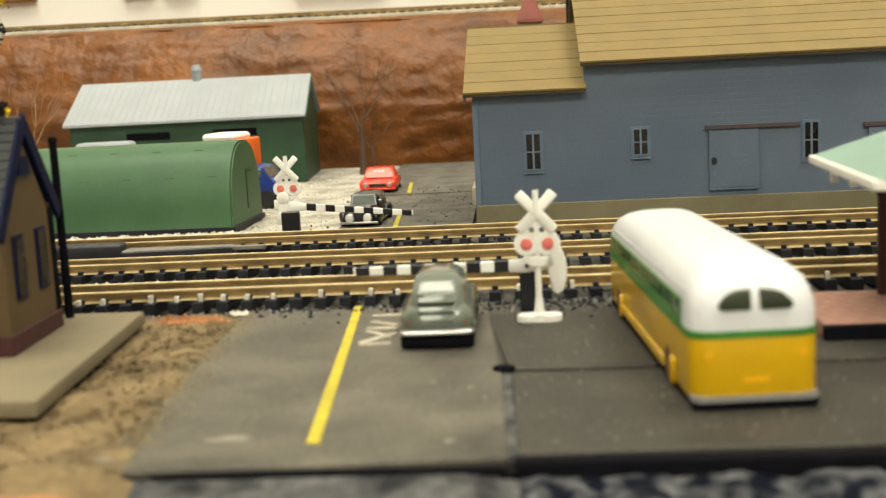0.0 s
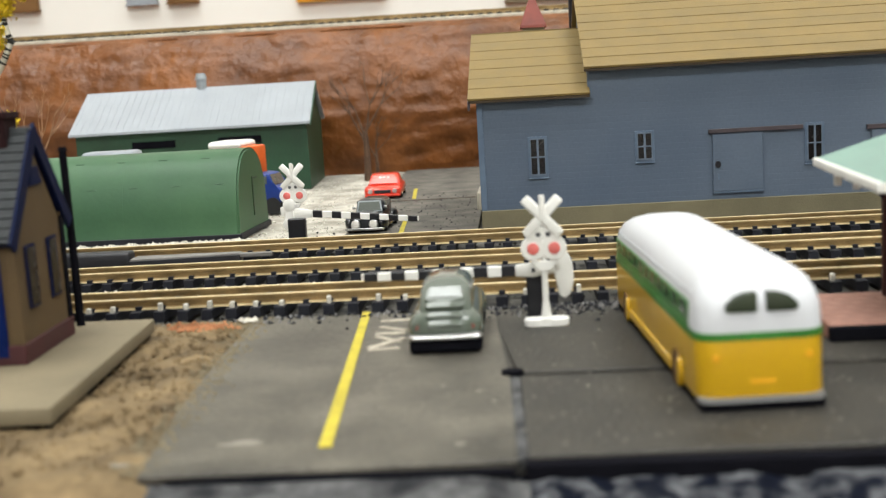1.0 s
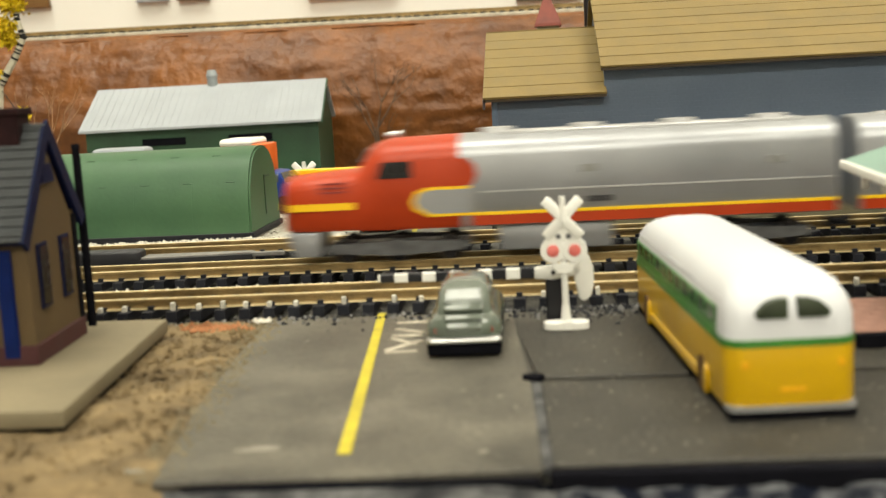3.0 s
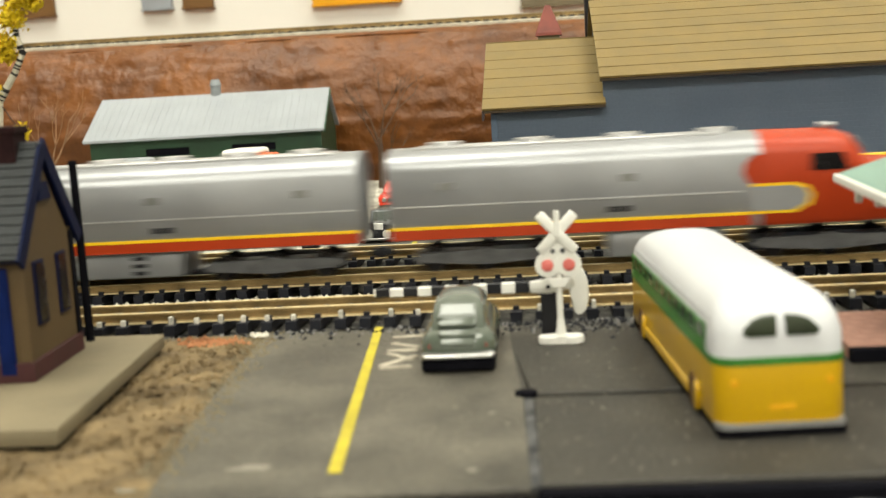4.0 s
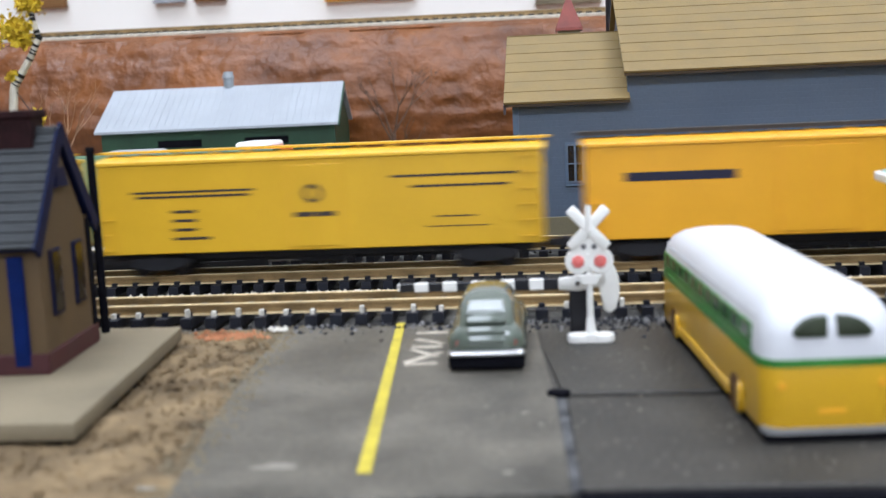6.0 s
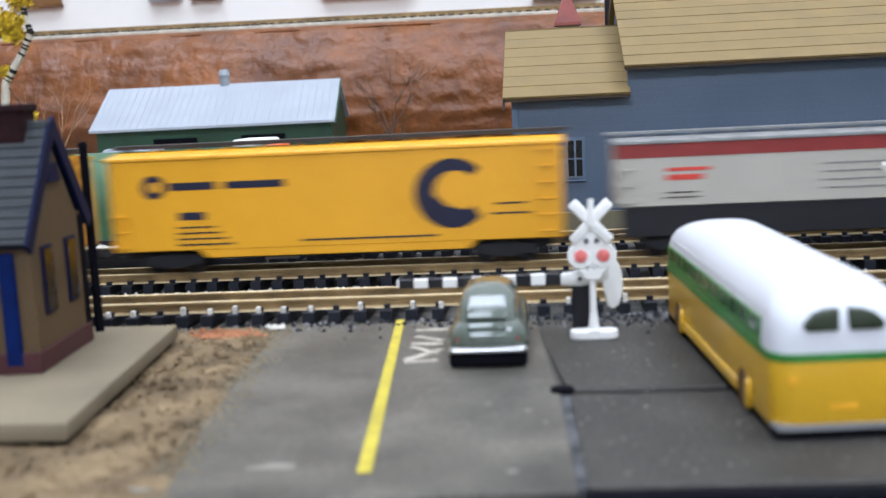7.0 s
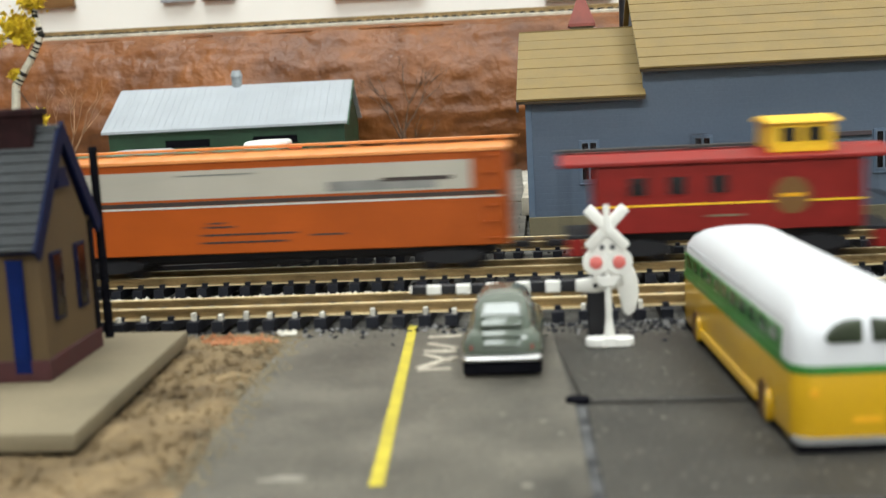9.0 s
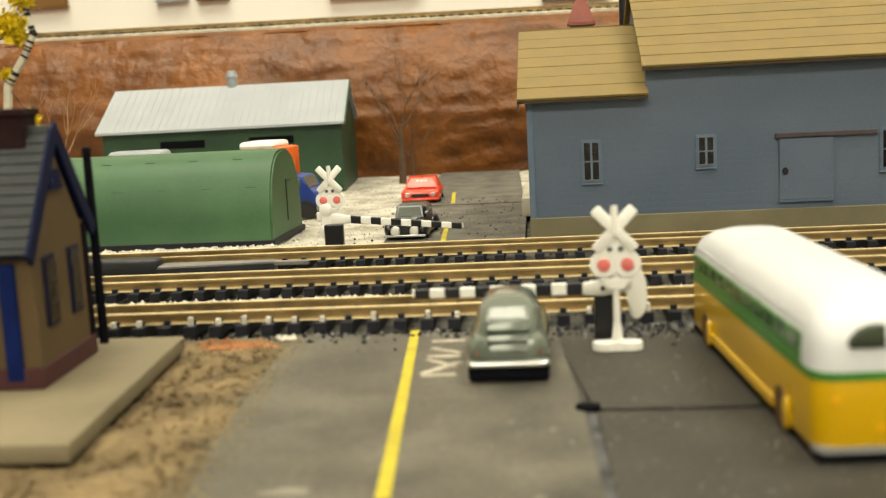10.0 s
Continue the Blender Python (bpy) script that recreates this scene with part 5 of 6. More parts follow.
def coupler(t, x, s):
    c = box(B(), min(x, x + s * 3.2), max(x, x + s * 3.2), -0.8, 0.8, 3.4, 4.6, 0.2, 1)
    box(c, min(x + s * 2.6, x + s * 4.6), max(x + s * 2.6, x + s * 4.6), -1.5, 1.5, 3.0, 5.2, 0.3, 1)
    part("coupler", c, "underframe", t, "", True)


def ladder(t, x0, x1, z0, z1, y, material, n=6):
    bm = B()
    for i in range(n):
        z = z0 + (z1 - z0) * i / (n - 1)
        box(bm, x0, x1, y - 0.35, y - 0.05, z - 0.16, z + 0.16)
    for x in (x0, x1):
        box(bm, x - 0.14, x + 0.14, y - 0.3, y, z0, z1)
    part("ladder", bm, material, t)


def mark(t, x0, x1, z0, z1, y, material, name="lettering", label=""):
    part(name, box(B(), x0, x1, y - 0.07, y + 0.05, z0, z1), material, t, label)


def place(t, s0):
    TRAIN.append((t, s0))


def box_car(name, label, L, s0, side, roof, board, z0=5.2, z1=24.6, group="", peak=1.1, hw=8.9):
    """A freight car from x = 0 to L, wheels on z = 0."""
    t = thing(name, 0, TRAIN_Y, RAIL_TOP, label, "freight car", group)
    part("body", box(B(), 0, L, -hw, hw, z0, z1, 0.25, 1), side, t, "", True)
    r = prism(B(), [(-hw - 0.35, z1 - 0.5), (hw + 0.35, z1 - 0.5), (hw + 0.3, z1 + 0.2), (0, z1 + peak), (-hw - 0.3, z1 + 0.2)], "x", -0.35, L + 0.35, 0.1, 1)
    rf = part("roof", r, roof, t)
    for i in range(1, 12):
        x = L * i / 12
        part("roof_rib", prism(B(), [(-hw - 0.3, z1 + 0.1), (0, z1 + peak + 0.05), (hw + 0.3, z1 + 0.1), (hw + 0.3, z1 + 0.4), (0, z1 + peak + 0.35), (-hw - 0.3, z1 + 0.4)], "x", x - 0.25, x + 0.25), roof, rf)
    part("running_board", box(B(), -1.4, L + 1.4, -1.7, 1.7, z1 + peak + 0.5, z1 + peak + (1.3 if board == "roof_dark" else 0.95)), board, t, "roof walkway")
    for x in (1.5, L * 0.33, L * 0.66, L - 1.5):
        part("board_saddle", box(B(), x - 0.4, x + 0.4, -1.5, 1.5, z1 + peak - 0.6, z1 + peak + 0.5), board, t)
    part("underframe", box(B(), 2, L - 2, -6.4, 6.4, z0 - 1.6, z0, 0.1, 1), "underframe", t)
    part("centre_sill", box(B(), 3, L - 3, -2.2, 2.2, z0 - 2.8, z0 - 1.5), "underframe", t)
    part("brake_tank", rod(B(), (L * 0.44, -4.4, z0 - 2.2), (L * 0.56, -4.4, z0 - 2.2), 1.1, 1.1, 12), "underframe", t, "", True)
    truck_part(t, 12)
    truck_part(t, L - 12)
    coupler(t, 0, -1)
    coupler(t, L, 1)
    part("brake_wheel", prism(B(), disc(3.0, z1 - 3.2, 1.4, 14), "x", L + 0.4, L + 0.8), "underframe", t)
    ladder(t, L - 5.0, L - 1.2, z0 + 1.5, z1 - 1.5, -hw, side, 6)
    ladder(t, 0.8, 3.6, z0 + 1.0, z0 + 7.5, -hw, side, 3)
    place(t, s0)
    return t


def side_door(t, x0, x1, z0, z1, y, side):
    d = part("side_door", box(B(), x0, x1, y - 0.22, y + 0.1, z0, z1, 0.06, 1), side, t, "flush side door")
    for x in (x0 + 0.6, x1 - 0.6, (x0 + x1) / 2):
        part("latch_bar", box(B(), x - 0.12, x + 0.12, y - 0.42, y - 0.2, z0 + 0.3, z1 - 0.3), side, d)


def yellow_reefer(s0):
    t = box_car("yellow_reefer", "yellow refrigerator car with dark lettering bars", 94, s0, "car_yellow", "car_yellow", "car_yellow", group="yellow reefers")
    y = -8.9
    side_door(t, 41, 53, 6.0, 23.0, y, "car_yellow")
    for a, b, c, d in ((8, 34, 18.0, 18.5), (9, 33, 17.0, 17.5), (63, 90, 19.6, 20.1), (67, 87, 17.4, 17.9)):
        mark(t, a, b, c, d, y, "ink", "lettering", "row of small dark lettering")
    for i in range(4):
        mark(t, 16.5, 21.5 + (2.8 if i == 3 else 0), 13.8 - i * 1.9, 14.4 - i * 1.9, y, "ink")
    part("emblem", prism(B(), disc(46.5, 17.0, 2.0, 18), "y", y - 0.36, y - 0.2), "ink", t, "round dark emblem")
    part("emblem_centre", prism(B(), disc(46.5, 17.0, 1.2, 16), "y", y - 0.4, y - 0.3), "car_yellow", t)
    mark(t, 42.5, 51, 12.2, 13.2, y - 0.2, "ink")
    mark(t, 72, 80, 11.2, 11.5, y, "ink")
    mark(t, 70, 83, 9.2, 9.4, y, "ink")
    return t


def silver_reefer(s0):
    # The roof's brighter silver paints in the highlight along its edge.
    t = box_car("silver_reefer", "silver refrigerator car with red diamond emblem", 94, s0, "silver_flat", "silver_bright_lit", "silver_bright_lit")
    y = -8.9
    side_door(t, 40, 52, 6.0, 23.0, y, "silver_flat")
    mark(t, 20, 27, 20.0, 21.0, y, "ink")
    mark(t, 11.5, 37, 17.4, 18.4, y, "ink", "lettering", "dark lettering bar")
    mark(t, 18, 30, 14.2, 15.2, y, "ink_blue", "lettering", "dark lettering bar")
    mark(t, 42.5, 48.5, 21.6, 22.1, y - 0.2, "ink")
    part("emblem", prism(B(), disc(45.5, 18.6, 2.0, 18), "y", y - 0.36, y - 0.2), "ink", t, "round dark emblem")
    mark(t, 43, 49, 13.9, 14.4, y - 0.2, "ink")
    part("diamond_emblem", prism(B(), [(66.0, 15.6), (68.8, 20.4), (70.8, 21.6), (74.6, 21.6), (76.6, 20.4), (79.2, 15.6), (76.6, 10.8), (74.6, 9.4), (70.8, 9.4), (68.8, 10.8)], "y", y - 0.1, y + 0.05), "ink_red", t, "red-orange diamond emblem")
    for i in range(3):
        mark(t, 70.0, 75.4, 13.6 + i * 1.8, 14.2 + i * 1.8, y - 0.06, "silver_flat")
    mark(t, 84, 87, 9.4, 10.6, y, "silver")
    part("jacking_plate", box(B(), 2.5, 10.5, y - 0.15, y, 14.5, 20.5), "silver", t, "bright end panel")
    return t


def lettered_yellow(s0):
    t = box_car("yellow_boxcar", "deep yellow boxcar with three lettering bars", 93, s0, "car_deep", "car_deep", "roof_dark")
    y = -8.9
    side_door(t, 38, 54, 6.0, 23.0, y, "car_deep")
    for a, b, z in ((66, 78, 19.2), (66, 78, 16.0), (66, 84, 13.0)):
        mark(t, a, b, z, z + 1.9, y, "ink_blue", "lettering", "dark blue lettering bar")
    for i in range(4):
        mark(t, 76, 83, 9.8 - i * 1.1, 10.2 - i * 1.1, y, "ink")
    mark(t, 8, 30, 17.0, 18.8, y, "ink_blue")
    return t


def emblem_yellow(s0):
    t = box_car("yellow_boxcar", "deep yellow boxcar with dark round crescent emblem", 93.5, s0, "car_deep", "car_deep", "roof_dark")
    y = -8.9
    # a crescent emblem
    ring = []
    for i in range(25):
        a = radians(44 + 272 * i / 24)
        ring.append((71.3 + 7.7 * math.cos(a), 15.0 + 7.1 * math.sin(a)))
    for i in range(25):
        a = radians(316 - 272 * i / 24)
        ring.append((72.1 + 4.5 * math.cos(a), 15.4 + 4.2 * math.sin(a)))
    part("crescent_emblem", prism(B(), ring, "y", y - 0.1, y + 0.05), "ink_blue", t, "dark navy crescent emblem")
    part("emblem_wedge", prism(B(), [(65.4, 16.0), (67.8, 14.6), (70.4, 12.4), (73.8, 11.6), (71.6, 9.8), (66.6, 10.3)], "y", y - 0.14, y + 0.02), "ink_blue", t)
    part("small_emblem", prism(B(), disc(9.5, 18.6, 2.5, 18), "y", y - 0.1, y + 0.05), "ink_blue", t, "small dark emblem")
    part("emblem_centre", prism(B(), disc(9.8, 18.6, 1.2, 14), "y", y - 0.14, y), "car_deep", t)
    mark(t, 12.6, 22.5, 17.8, 19.4, y, "ink_blue", "lettering", "dark lettering bar")
    mark(t, 24.5, 37, 17.8, 19.3, y, "ink_blue", "lettering", "dark lettering bar")
    mark(t, 14.5, 20, 11.6, 13.2, y, "ink_blue")
    for i in range(4):
        mark(t, 14, 22 + i * 1.2, 9.9 - i * 1.2, 10.25 - i * 1.2, y, "ink")
    mark(t, 40, 68, 6.4, 6.8, y, "ink")
    mark(t, 80, 86, 12.4, 12.8, y, "ink")
    mark(t, 79, 87, 10.4, 10.8, y, "ink")
    sk = prism(B(), [(18, 5.3), (76, 5.3), (74, 3.6), (20, 3.6)], "y", -8.8, -8.2, 0.1, 1)
    part("side_sill", sk, "car_deep", t, "deep side sill")
    return t


def white_car(s0):
    t = box_car("white_boxcar", "cream-white boxcar with dark red top stripe", 98, s0, "car_white", "roof_grey", "roof_grey", z0=10.6, z1=23.6, peak=0.7)
    y = -8.9
    part("stripe", box(B(), -0.02, 98.02, y - 0.08, y + 0.05, 20.4, 23.2), "stripe_red", t, "dark red stripe under the eaves")
    part("side_sill", box(B(), 1, 97, -8.6, -7.9, 4.6, 10.6, 0.15, 1), "underframe", t, "deep dark underframe")
    mark(t, 10, 18.5, 17.6, 18.3, y, "ink_red", "lettering", "small red lettering")
    mark(t, 10, 17, 15.8, 16.9, y, "ink_red")
    mark(t, 10, 16, 13.2, 13.5, y, "ink")
    mark(t, 9.5, 16.5, 12.2, 12.5, y, "ink")
    for i in range(4):
        mark(t, 40, 60 - (i % 2) * 4, 17.8 - i * 1.6, 18.1 - i * 1.6, y, "roof_grey")
    mark(t, 67.0, 94, 13.8, 16.0, y, "ink", "lettering", "dark lettering bar")
    part("lettering_dot", prism(B(), disc(66.4, 14.9, 1.1, 14), "y", y - 0.16, y), "ink_red", t)
    return t


def hopper_car(s0):
    t = thing("covered_hopper", 0, TRAIN_Y, RAIL_TOP, "pale grey covered hopper with red lettering bars", "freight car")
    L = 86
    prof = [(-8.0, 5.8), (-8.75, 7.0), (-8.9, 13), (-8.85, 19), (-8.5, 22.0), (-6.5, 23.2), (6.5, 23.2), (8.5, 22.0), (8.85, 19), (8.9, 13), (8.75, 7.0), (8.0, 5.8)]
    lo = [[(x, y * k, 6.4 + (z - 6.4) * 1.0) for y, z in prof] for x, k in ((9.0, 0.97), (9.6, 1.0), (L - 9.6, 1.0), (L - 9.0, 0.97))]
    part("body", loft(B(), lo), "hopper", t, "smooth rounded hopper side", True)
    for x, s in ((0, 1), (L, -1)):
        slope = prism(B(), [(x + s * 9.2, 22.6), (x + s * 9.2, 7.0), (x + s * 1.5, 7.0), (x + s * 2.2, 8.6)], "y", -4.4, 4.4)
        part("end_slope", slope, "hopper", t, "sloped end sheet")
        part("end_platform", box(B(), min(x, x + s * 9.4), max(x, x + s * 9.4), -8.0, 8.0, 5.2, 6.2, 0.1, 1), "hopper", t)
        fr = B()
        for yy in (-8.4, 8.0):
            for xx in (x + s * 1.0, x + s * 8.4):
                box(fr, xx - 0.25, xx + 0.25, yy, yy + 0.4, 5.8, 23.0)
        part("end_post", fr, "silver", t)
        ladder(t, min(x + s * 1.0, x + s * 7.0), max(x + s * 1.0, x + s * 7.0), 8, 21.5, -8.5, "silver", 6)
    part("roof", box(B(), 0.5, L - 0.5, -7.2, 7.2, 23.0, 23.8, 0.15, 1), "hopper", t)
    for yy in (-6.4, 6.4):
        part("walkway", box(B(), 0, L, yy - 1.2, yy + 1.2, 24.4, 25.1), "silver_bright_lit", t, "bright roof walkway")
    part("roof_edge", box(B(), 0.6, L - 0.6, -8.0, -7.5, 22.6, 23.7), "silver_bright_lit", t, "bright eave rail")
    # The shadow below the eave is drawn as a dark strip.
    part("eave_shadow_strip", box(B(), 9, L - 9, -8.72, -8.3, 21.9, 22.4), "underframe", t, "dark strip painted as the eave's shadow")
    for i in range(4):
        x = L * (0.14 + 0.24 * i)
        part("roof_hatch", rod(B(), (x, 0, 23.7), (x, 0, 25.6), 3.2, 3.0, 18), "hopper", t, "round roof hatch", True)
        part("hatch_brace", box(B(), x - 5, x + 5, -7.0, 7.0, 24.0, 24.5), "silver_bright_lit", t)
    for x in (24, 43, 62):
        part("outlet", loft(B(), [[(x - 8, -5.5, 6.0), (x + 8, -5.5, 6.0), (x + 8, 5.5, 6.0), (x - 8, 5.5, 6.0)], [(x - 2.2, -3.4, 1.8), (x + 2.2, -3.4, 1.8), (x + 2.2, 3.4, 1.8), (x - 2.2, 3.4, 1.8)]]), "underframe", t, "hopper outlet")
    part("centre_sill", box(B(), 2, L - 2, -2.2, 2.2, 3.6, 5.4), "underframe", t)
    for i in range(3):
        a = (33, 46, 59)[i]
        mark(t, a, a + (8, 9, 10)[i], 17.8, 19.2, -8.85, "ink_faded", "lettering", "red lettering bar")
    for a, b, c, d in ((8 + 4, 17, 14.2, 15.8), (23, 28, 14.4, 16.0), (16, 24, 11.6, 12.6), (14, 20, 9.8, 10.1), (15, 28, 8.8, 9.1), (63, 72, 10.8, 11.2), (63, 72, 9.8, 10.1)):
        mark(t, a, b, c, d, -8.88, "ink_faded")
    truck_part(t, 10)
    truck_part(t, L - 10)
    coupler(t, 0, -1)
    coupler(t, L, 1)
    place(t, s0)
    return t


def brown_car(s0):
    t = box_car("brown_boxcar", "brown boxcar with black and white emblem", 91, s0, "car_brown", "roof_dark", "roof_dark", z1=25.4)
    y = -8.9
    side_door(t, 37, 52, 6.0, 23.0, y, "car_brown")
    part("emblem_plate", prism(B(), [(61.5, 22.1), (78.5, 22.1), (77.9, 19.5), (74.5, 17.3), (65.5, 17.3), (62.1, 19.5)], "y", y - 0.1, y), "plastic_black", t, "dark emblem plate")
    mark(t, 63.2, 77, 20.4, 21.1, y - 0.08, "slab", "lettering", "white lettering bar")
    mark(t, 66, 74.5, 18.3, 18.8, y - 0.08, "slab")
    part("emblem_disc", prism(B(), disc(71.1, 14.4, 2.7, 18, 1.2, 0.85), "y", y - 0.1, y), "ink_white", t, "pale round emblem")
    for a, b, z in ((8, 15, 19.4), (8, 14, 17.6), (18, 24, 12.8), (18, 23, 11.8), (6, 12, 8.4)):
        mark(t, a, b, z, z + 0.5, y, "ink")
    return t


def orange_car(s0):
    t = box_car("orange_boxcar", "orange boxcar with pale upper band", 95, s0, "car_orange", "roof_orange", "roof_orange")
    y = -8.9
    part("upper_band", box(B(), 3.0, 88, y - 0.08, y + 0.05, 16.8, 22.6), "car_white", t, "pale upper band")
    part("black_line", box(B(), 3.0, 94, y - 0.1, y + 0.05, 15.4, 16.3), "ink", t, "black dividing line")
    part("white_line", box(B(), 3.0, 94, y - 0.08, y + 0.05, 14.9, 15.3), "ink_white", t)
    mark(t, 59, 81, 17.2, 19.2, y - 0.06, "roof_grey", "lettering", "grey lettering bar")
    mark(t, 70, 84, 18.8, 19.6, y - 0.08, "ink")
    mark(t, 28, 44, 21.4, 21.7, y - 0.06, "roof_grey")
    for a, b, z in ((33, 39, 10.6), (32, 52, 9.0), (32, 50, 7.4), (55, 62, 8.4), (34, 37, 11.4)):
        mark(t, a, b, z, z + 0.4, y, "ink")
    return t


def caboose(s0):
    t = thing("caboose", 0, TRAIN_Y, RAIL_TOP, "red caboose with a yellow cupola", "caboose")
    L, hw = 52, 8.5
    part("body", box(B(), 0, L, -hw, hw, 6.3, 20.6, 0.2, 1), "caboose_red", t, "red caboose body", True)
    part("roof", prism(B(), [(-hw - 0.8, 19.8), (hw + 0.8, 19.8), (hw + 0.8, 20.6), (4, 22.0), (-4, 22.0), (-hw - 0.8, 20.6)], "x", -6.5, L + 5.5, 0.15, 1), "caboose_red", t, "red overhanging roof")
    part("roof_walk", box(B(), -6.8, 33, -1.8, 1.8, 22.4, 22.9), "roof_dark", t, "dark roof walk")
    for x in (-5, 8, 20, 31):
        part("walk_saddle", box(B(), x - 0.5, x + 0.5, -1.5, 1.5, 21.6, 22.5), "roof_dark", t)
    cu = part("cupola", box(B(), 34.4, 46.5, -7.4, 7.4, 21.0, 26.9, 0.25, 1), "loco_yellow", t, "yellow cupola", True)
    part("cupola_roof", prism(B(), [(-8.2, 26.7), (8.2, 26.7), (8.0, 27.3), (0, 28.1), (-8.0, 27.3)], "x", 33.6, 47.3, 0.1, 1), "loco_yellow", cu)
    for x in (36.3, 41.2):
        part("cupola_window", box(B(), x, x + 3.4, -7.55, -7.3, 23.2, 25.9, 0.05, 1), "glass_dark", cu)
    part("smoke_jack", rod(B(), (22, 3, 21.5), (22, 3, 25.0), 0.7, 0.7, 10), "underframe", t)
    for x in (7.0, 14.6, 22.6):
        w = part("window", box(B(), x - 0.3, x + 3.7, -hw - 0.16, -hw + 0.05, 13.6, 17.6, 0.06, 1), "caboose_red", t)
        part("pane", box(B(), x, x + 3.4, -hw - 0.22, -hw - 0.1, 13.9, 17.3), "glass_dark", w)
    mark(t, 0, L, 11.6, 12.0, -hw, "loco_yellow", "stripe", "thin yellow stripe")
    part("emblem", prism(B(), disc(38.3, 12.9, 3.5, 22, 1, 1.05), "y", -hw - 0.1, -hw), "car_brown", t, "round dull yellow emblem")
    part("emblem_bar", box(B(), 36.0, 40.6, -hw - 0.14, -hw, 12.6, 13.3), "car_deep", t)
    mark(t, 22, 29, 9.2, 9.6, -hw, "slab")
    for s, x in ((-1, 0), (1, L)):
        part("end_platform", box(B(), min(x, x + s * 6), max(x, x + s * 6), -hw, hw, 5.6, 6.4, 0.1, 1), "underframe", t)
        rl = B()
        for yy in (-hw + 0.2, -2.5, 2.5, hw - 0.2):
            box(rl, x + s * 5.6 - 0.2, x + s * 5.6 + 0.2, yy - 0.2, yy + 0.2, 6.2, 19.8 if abs(yy) > 5 else 12)
        box(rl, x + s * 5.6 - 0.2, x + s * 5.6 + 0.2, -hw, hw, 11.6, 12.0)
        part("end_rail", rl, "underframe", t, "dark end railing")
        part("step", box(B(), x + s * 3.5 - 1.8, x + s * 3.5 + 1.8, -hw, -hw + 1.5, 2.2, 5.6, 0.1, 1), "caboose_red", t, "red end step")
        coupler(t, x + s * 5.6, s)
    part("underframe", box(B(), 1, L - 1, -6, 6, 4.4, 6.3), "underframe", t)
    truck_part(t, 9, 13)
    truck_part(t, L - 9, 13)
    place(t, s0)
    return t


def ring_yz(x, w, zb, zs, zt):
    half = [(w * 0.92, zb), (w, zb + 1.0), (w, zs), (w * 0.93, zs + (zt - zs) * 0.4), (w * 0.74, zs + (zt - zs) * 0.74), (w * 0.42, zs + (zt - zs) * 0.95), (0, zt)]
    return [(x, y, z) for y, z in half] + [(x, -y, z) for y, z in reversed(half[:-1])]


def loco_common(t, L, x0):
    for s in (-1, 1):
        y = s * 8.72
        part("red_sill", box(B(), x0, L - 0.4, min(y, y + s * 0.1), max(y, y + s * 0.1), 7.4, 9.5), "loco_red", t, "red sill stripe")
        part("yellow_stripe", box(B(), x0, L - 0.4, min(y, y + s * 0.14), max(y, y + s * 0.14), 9.5, 10.15), "loco_yellow", t, "thin yellow stripe")
        part("belt_rail", box(B(), x0 + 2, L - 0.6, min(y, y + s * 0.12), max(y, y + s * 0.12), 14.2, 14.5), "silver", t)
        for x in (L - 14, L * 0.55):
            part("porthole", box(B(), x, x + 3.2, min(y, y + s * 0.12), max(y, y + s * 0.12), 17.6, 19.2, 0.04, 1), "roof_grey", t, "small grey grille")
        for i in range(2):
            part("side_vent", box(B(), L * 0.56 + i * 2.6, L * 0.56 + 2.2 + i * 2.6, min(y, y + s * 0.13), max(y, y + s * 0.13), 11.4, 12.6), "underframe", t)
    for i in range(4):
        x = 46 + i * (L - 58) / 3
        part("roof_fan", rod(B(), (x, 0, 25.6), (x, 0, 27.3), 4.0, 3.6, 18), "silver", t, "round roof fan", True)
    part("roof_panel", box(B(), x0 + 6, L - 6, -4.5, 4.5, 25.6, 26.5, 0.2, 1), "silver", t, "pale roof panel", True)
    part("tank", box(B(), L / 2 - 12, L / 2 + 12, -7.6, 7.6, 1.6, 7.2, 0.8, 2), "silver_flat", t, "silver underfloor tank", True)
    for i in range(3):
        part("step", box(B(), L / 2 + 1, L / 2 + 4, -7.8, -7.5, 2.4 + i * 1.6, 3.2 + i * 1.6), "underframe", t)
    coupler(t, L, 1)
    for xx in (24, L - 20):
        truck_part(t, xx, 31, "truck_grey")


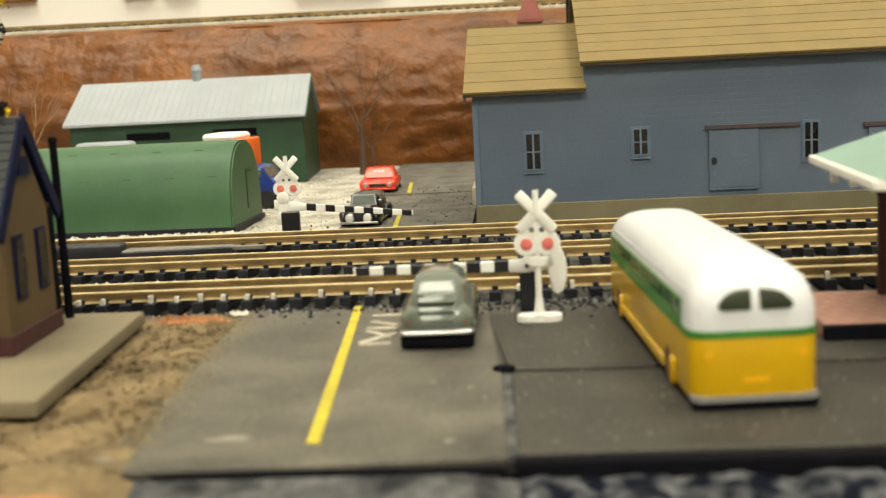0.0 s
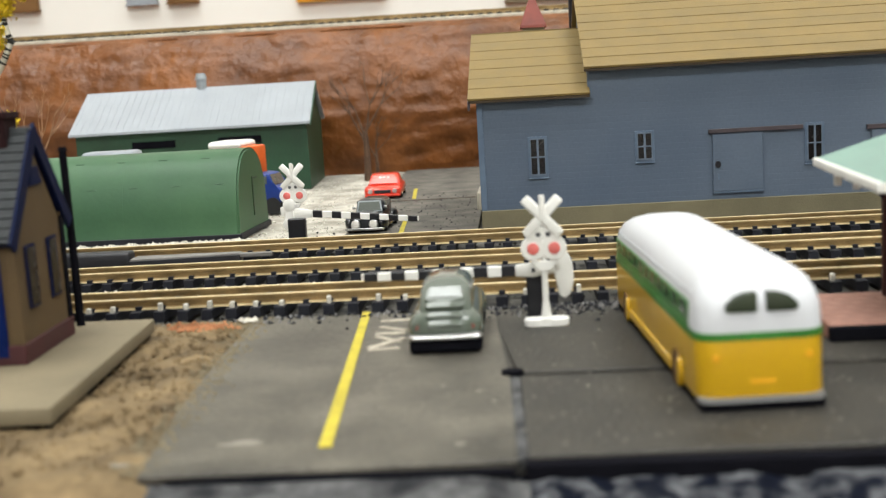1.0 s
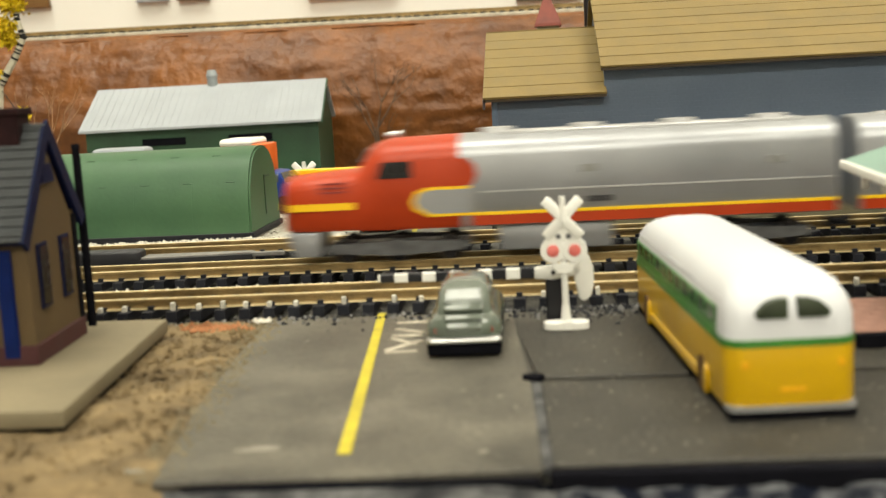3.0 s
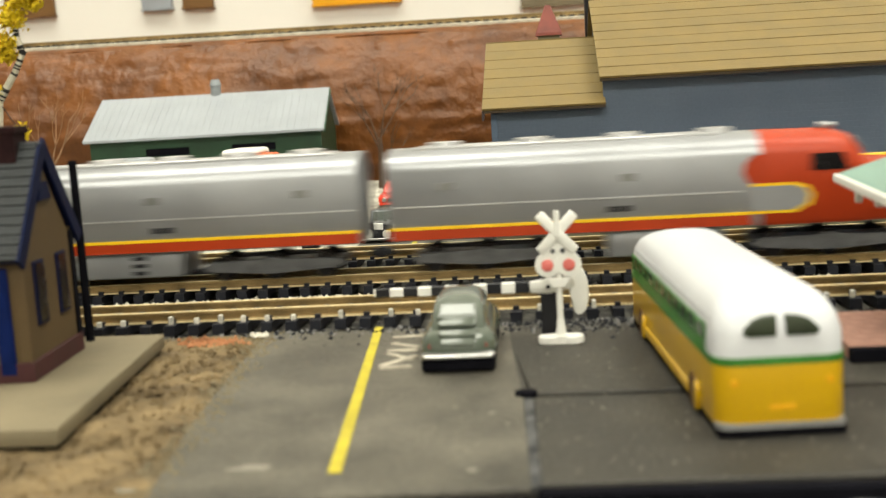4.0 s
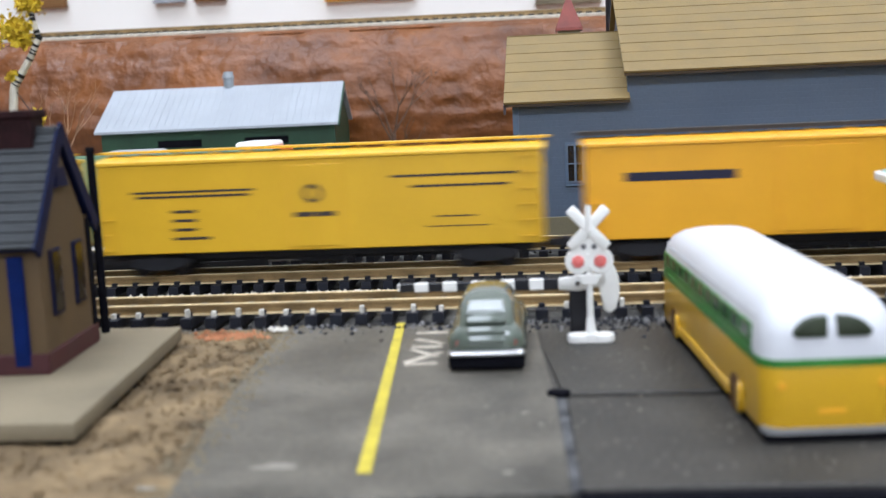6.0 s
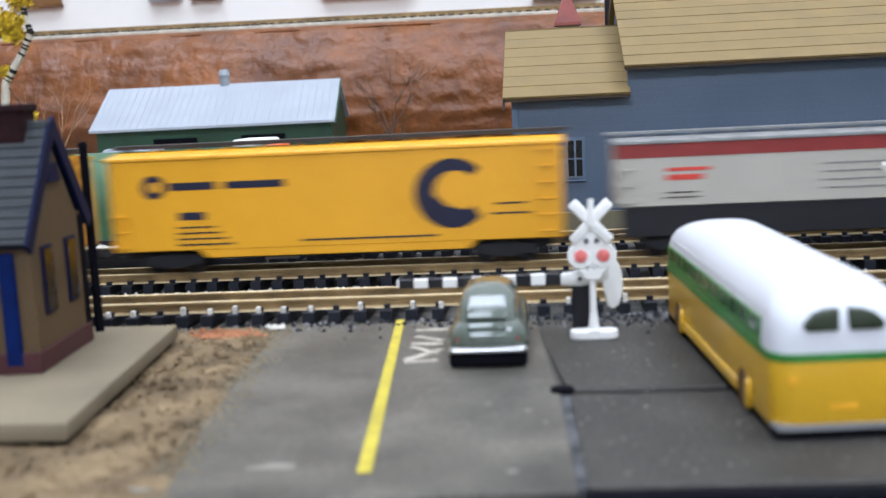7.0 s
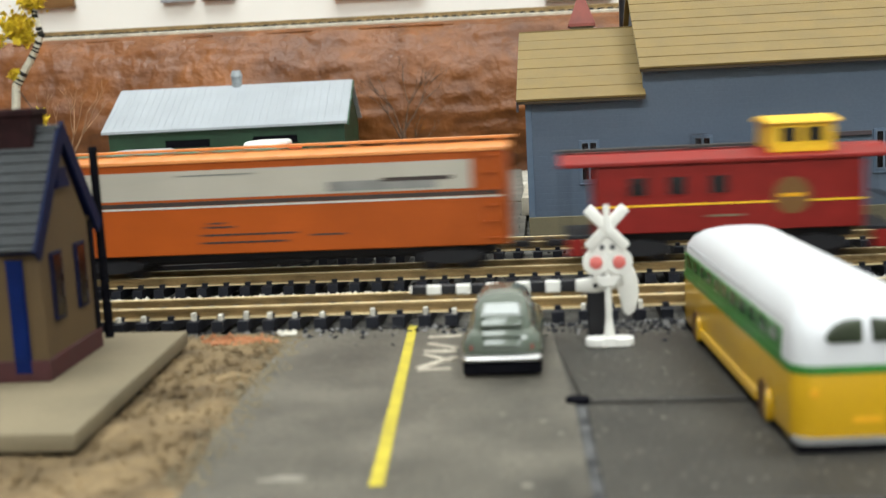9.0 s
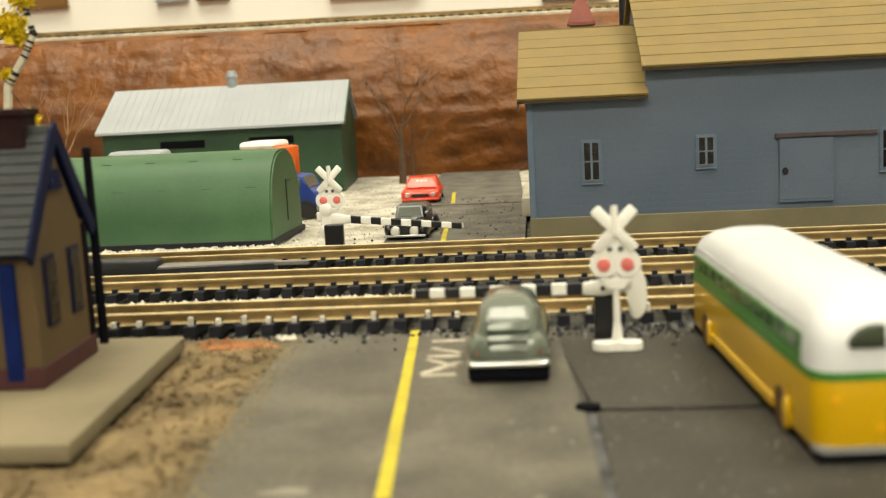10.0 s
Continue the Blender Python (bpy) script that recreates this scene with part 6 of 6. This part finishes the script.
def cab_unit(rear, s0, label):
    """A cab diesel: nose tip at x = 0, rear at x = L."""
    t = thing("diesel_locomotive", 0, TRAIN_Y, RAIL_TOP, label, "locomotive", "diesel units")
    L = 115
    nose = [ring_yz(0.0, 6.0, 7.6, 13.5, 17.4), ring_yz(0.9, 7.6, 7.5, 15.0, 18.8), ring_yz(3.0, 8.4, 7.4, 15.8, 19.2), ring_yz(8.0, 8.65, 7.3, 16.3, 19.6), ring_yz(15.6, 8.7, 7.3, 16.8, 20.1), ring_yz(16.6, 8.7, 7.2, 17.4, 20.6), ring_yz(19.6, 8.7, 7.1, 20.6, 25.0), ring_yz(23.0, 8.7, 7.1, 21.4, 26.1), ring_yz(38.0, 8.7, 7.1, 21.6, 26.4)]
    part("nose", loft(B(), nose), "loco_red", t, "red nose and cab", True)
    part("hood", loft(B(), [ring_yz(38.0, 8.7, 7.1, 21.6, 26.4), ring_yz(L - 0.4, 8.7, 7.1, 21.6, 26.4), ring_yz(L, 8.4, 7.3, 21.3, 26.1)]), "silver_flat", t, "silver body", True)
    for s in (-1, 1):
        y = s * 8.72
        # silver tongue with yellow outline reaching into the red
        tong = [(40, 10.2), (31.5, 10.2), (29.0, 11.6), (28.4, 13.0), (29.2, 14.4), (31.5, 15.2), (40, 15.2)]
        ring = [(40, 9.6), (31.2, 9.6), (28.2, 11.2), (27.6, 13.0), (28.6, 15.0), (31.2, 15.8), (40, 15.8)]
        part("yellow_outline", prism(B(), ring, "y", min(y, y + s * 0.08), max(y, y + s * 0.08)), "loco_yellow", t)
        part("silver_tongue", prism(B(), tong, "y", min(y, y + s * 0.13), max(y, y + s * 0.13)), "silver_flat", t, "silver panel outlined in yellow")
        part("nose_stripe", box(B(), 1.6, 15.5, min(y * 0.985, y + s * 0.12), max(y * 0.985, y + s * 0.12), 11.8, 13.3), "loco_yellow", t, "yellow nose stripe")
        part("red_scallop", prism(B(), [(38, 15.8), (40.5, 16.0), (41.6, 18.0), (41.2, 20.0), (39.6, 21.6), (38, 21.6)], "y", min(y, y + s * 0.07), max(y, y + s * 0.07)), "loco_red", t)
        part("cab_window", prism(B(), [(20.4, 18.0), (28, 18.0), (28, 21.4), (21.8, 21.4)], "y", min(y, y + s * 0.12), max(y, y + s * 0.12)), "glass_dark", t, "dark cab window")
        ws = box(B(), -0.2, 0.2, 0.5 if s > 0 else -5.6, 5.6 if s > 0 else -0.5, -1.7, 1.7, 0.08, 1)
        part("windshield", ws, "grey_plastic", t, "pale windshield", False, pose(17.9 * U, 0, 22.9 * U, 0, 36, 0))
        for i in range(3):
            part("nose_louvre", box(B(), 8.5, 14, min(y * 0.99, y + s * 0.06), max(y * 0.99, y + s * 0.06), 15.4 + i * 0.9, 15.8 + i * 0.9), "stripe_red", t)
    part("yellow_band", prism(B(), [(-6.2, 12.0), (6.2, 12.0), (6.2, 13.4), (-6.2, 13.4)], "x", -0.15, 0.4), "loco_yellow", t, "yellow band across the nose")
    part("headlight", rod(B(), (-0.1, 0, 15.4), (1.2, 0, 15.4), 1.3, 1.3, 16), "chrome", t, "", True)
    part("nose_top_stripe", box(B(), 1.6, 15.8, -0.9, 0.9, 18.8, 20.2, 0.2, 1), "loco_yellow", t, "yellow stripe on the nose top")
    part("pilot", prism(B(), [(0.3, 7.2), (7.5, 7.2), (7.5, 1.8), (1.8, 1.8)], "y", -7.8, 7.8, 0.5, 2), "silver_flat", t, "silver pilot", True)
    part("horn", rod(B(), (22, 2, 26.6), (25, 2, 26.8), 0.5, 0.8, 10), "silver", t)
    loco_common(t, L, 40)
    place(t, s0 + (L if rear else 0))
    return t


def booster(s0):
    t = thing("diesel_booster", 0, TRAIN_Y, RAIL_TOP, "silver booster diesel with red and yellow stripes", "locomotive", "diesel units")
    L = 103
    part("hood", loft(B(), [ring_yz(0, 8.4, 7.3, 21.3, 26.1), ring_yz(0.4, 8.7, 7.1, 21.6, 26.4), ring_yz(L - 0.4, 8.7, 7.1, 21.6, 26.4), ring_yz(L, 8.4, 7.3, 21.3, 26.1)]), "silver_flat", t, "silver body", True)
    loco_common(t, L, 0.4)
    coupler(t, 0, -1)
    place(t, s0)
    return t


lead = cab_unit(False, 2, "red and silver cab diesel leading the train")
booster(121)
trail = cab_unit(True, 230, "red and silver cab diesel facing backwards")
silver_reefer(354.5)
yellow_reefer(456.8)
yellow_reefer(560.0)
lettered_yellow(662.5)
emblem_yellow(766.0)
white_car(870.0)
hopper_car(976.5)
brown_car(1072.5)
orange_car(1173.0)
caboose(1285.0)


# ---- motion of the train: nose of the leading unit along the middle track ----
ADVANCE = [(0.0, 545), (1.3, 286), (2.6, 25), (3.9, -241), (4.5, -362.5), (5.2, -501), (5.5, -560), (6.9, -838.7), (7.5, -965), (7.8, -1027.5), (8.4, -1156.6), (9.1, -1304), (9.5, -1396), (10.0, -1506)]


def motions():
    for t, s0 in TRAIN:
        back = 180 if t is trail else 0
        walk(t, [(sec, pose((a + s0) * U, TRAIN_Y * U, RAIL_TOP * U, 0, 0, back)) for sec, a in ADVANCE])


motions()
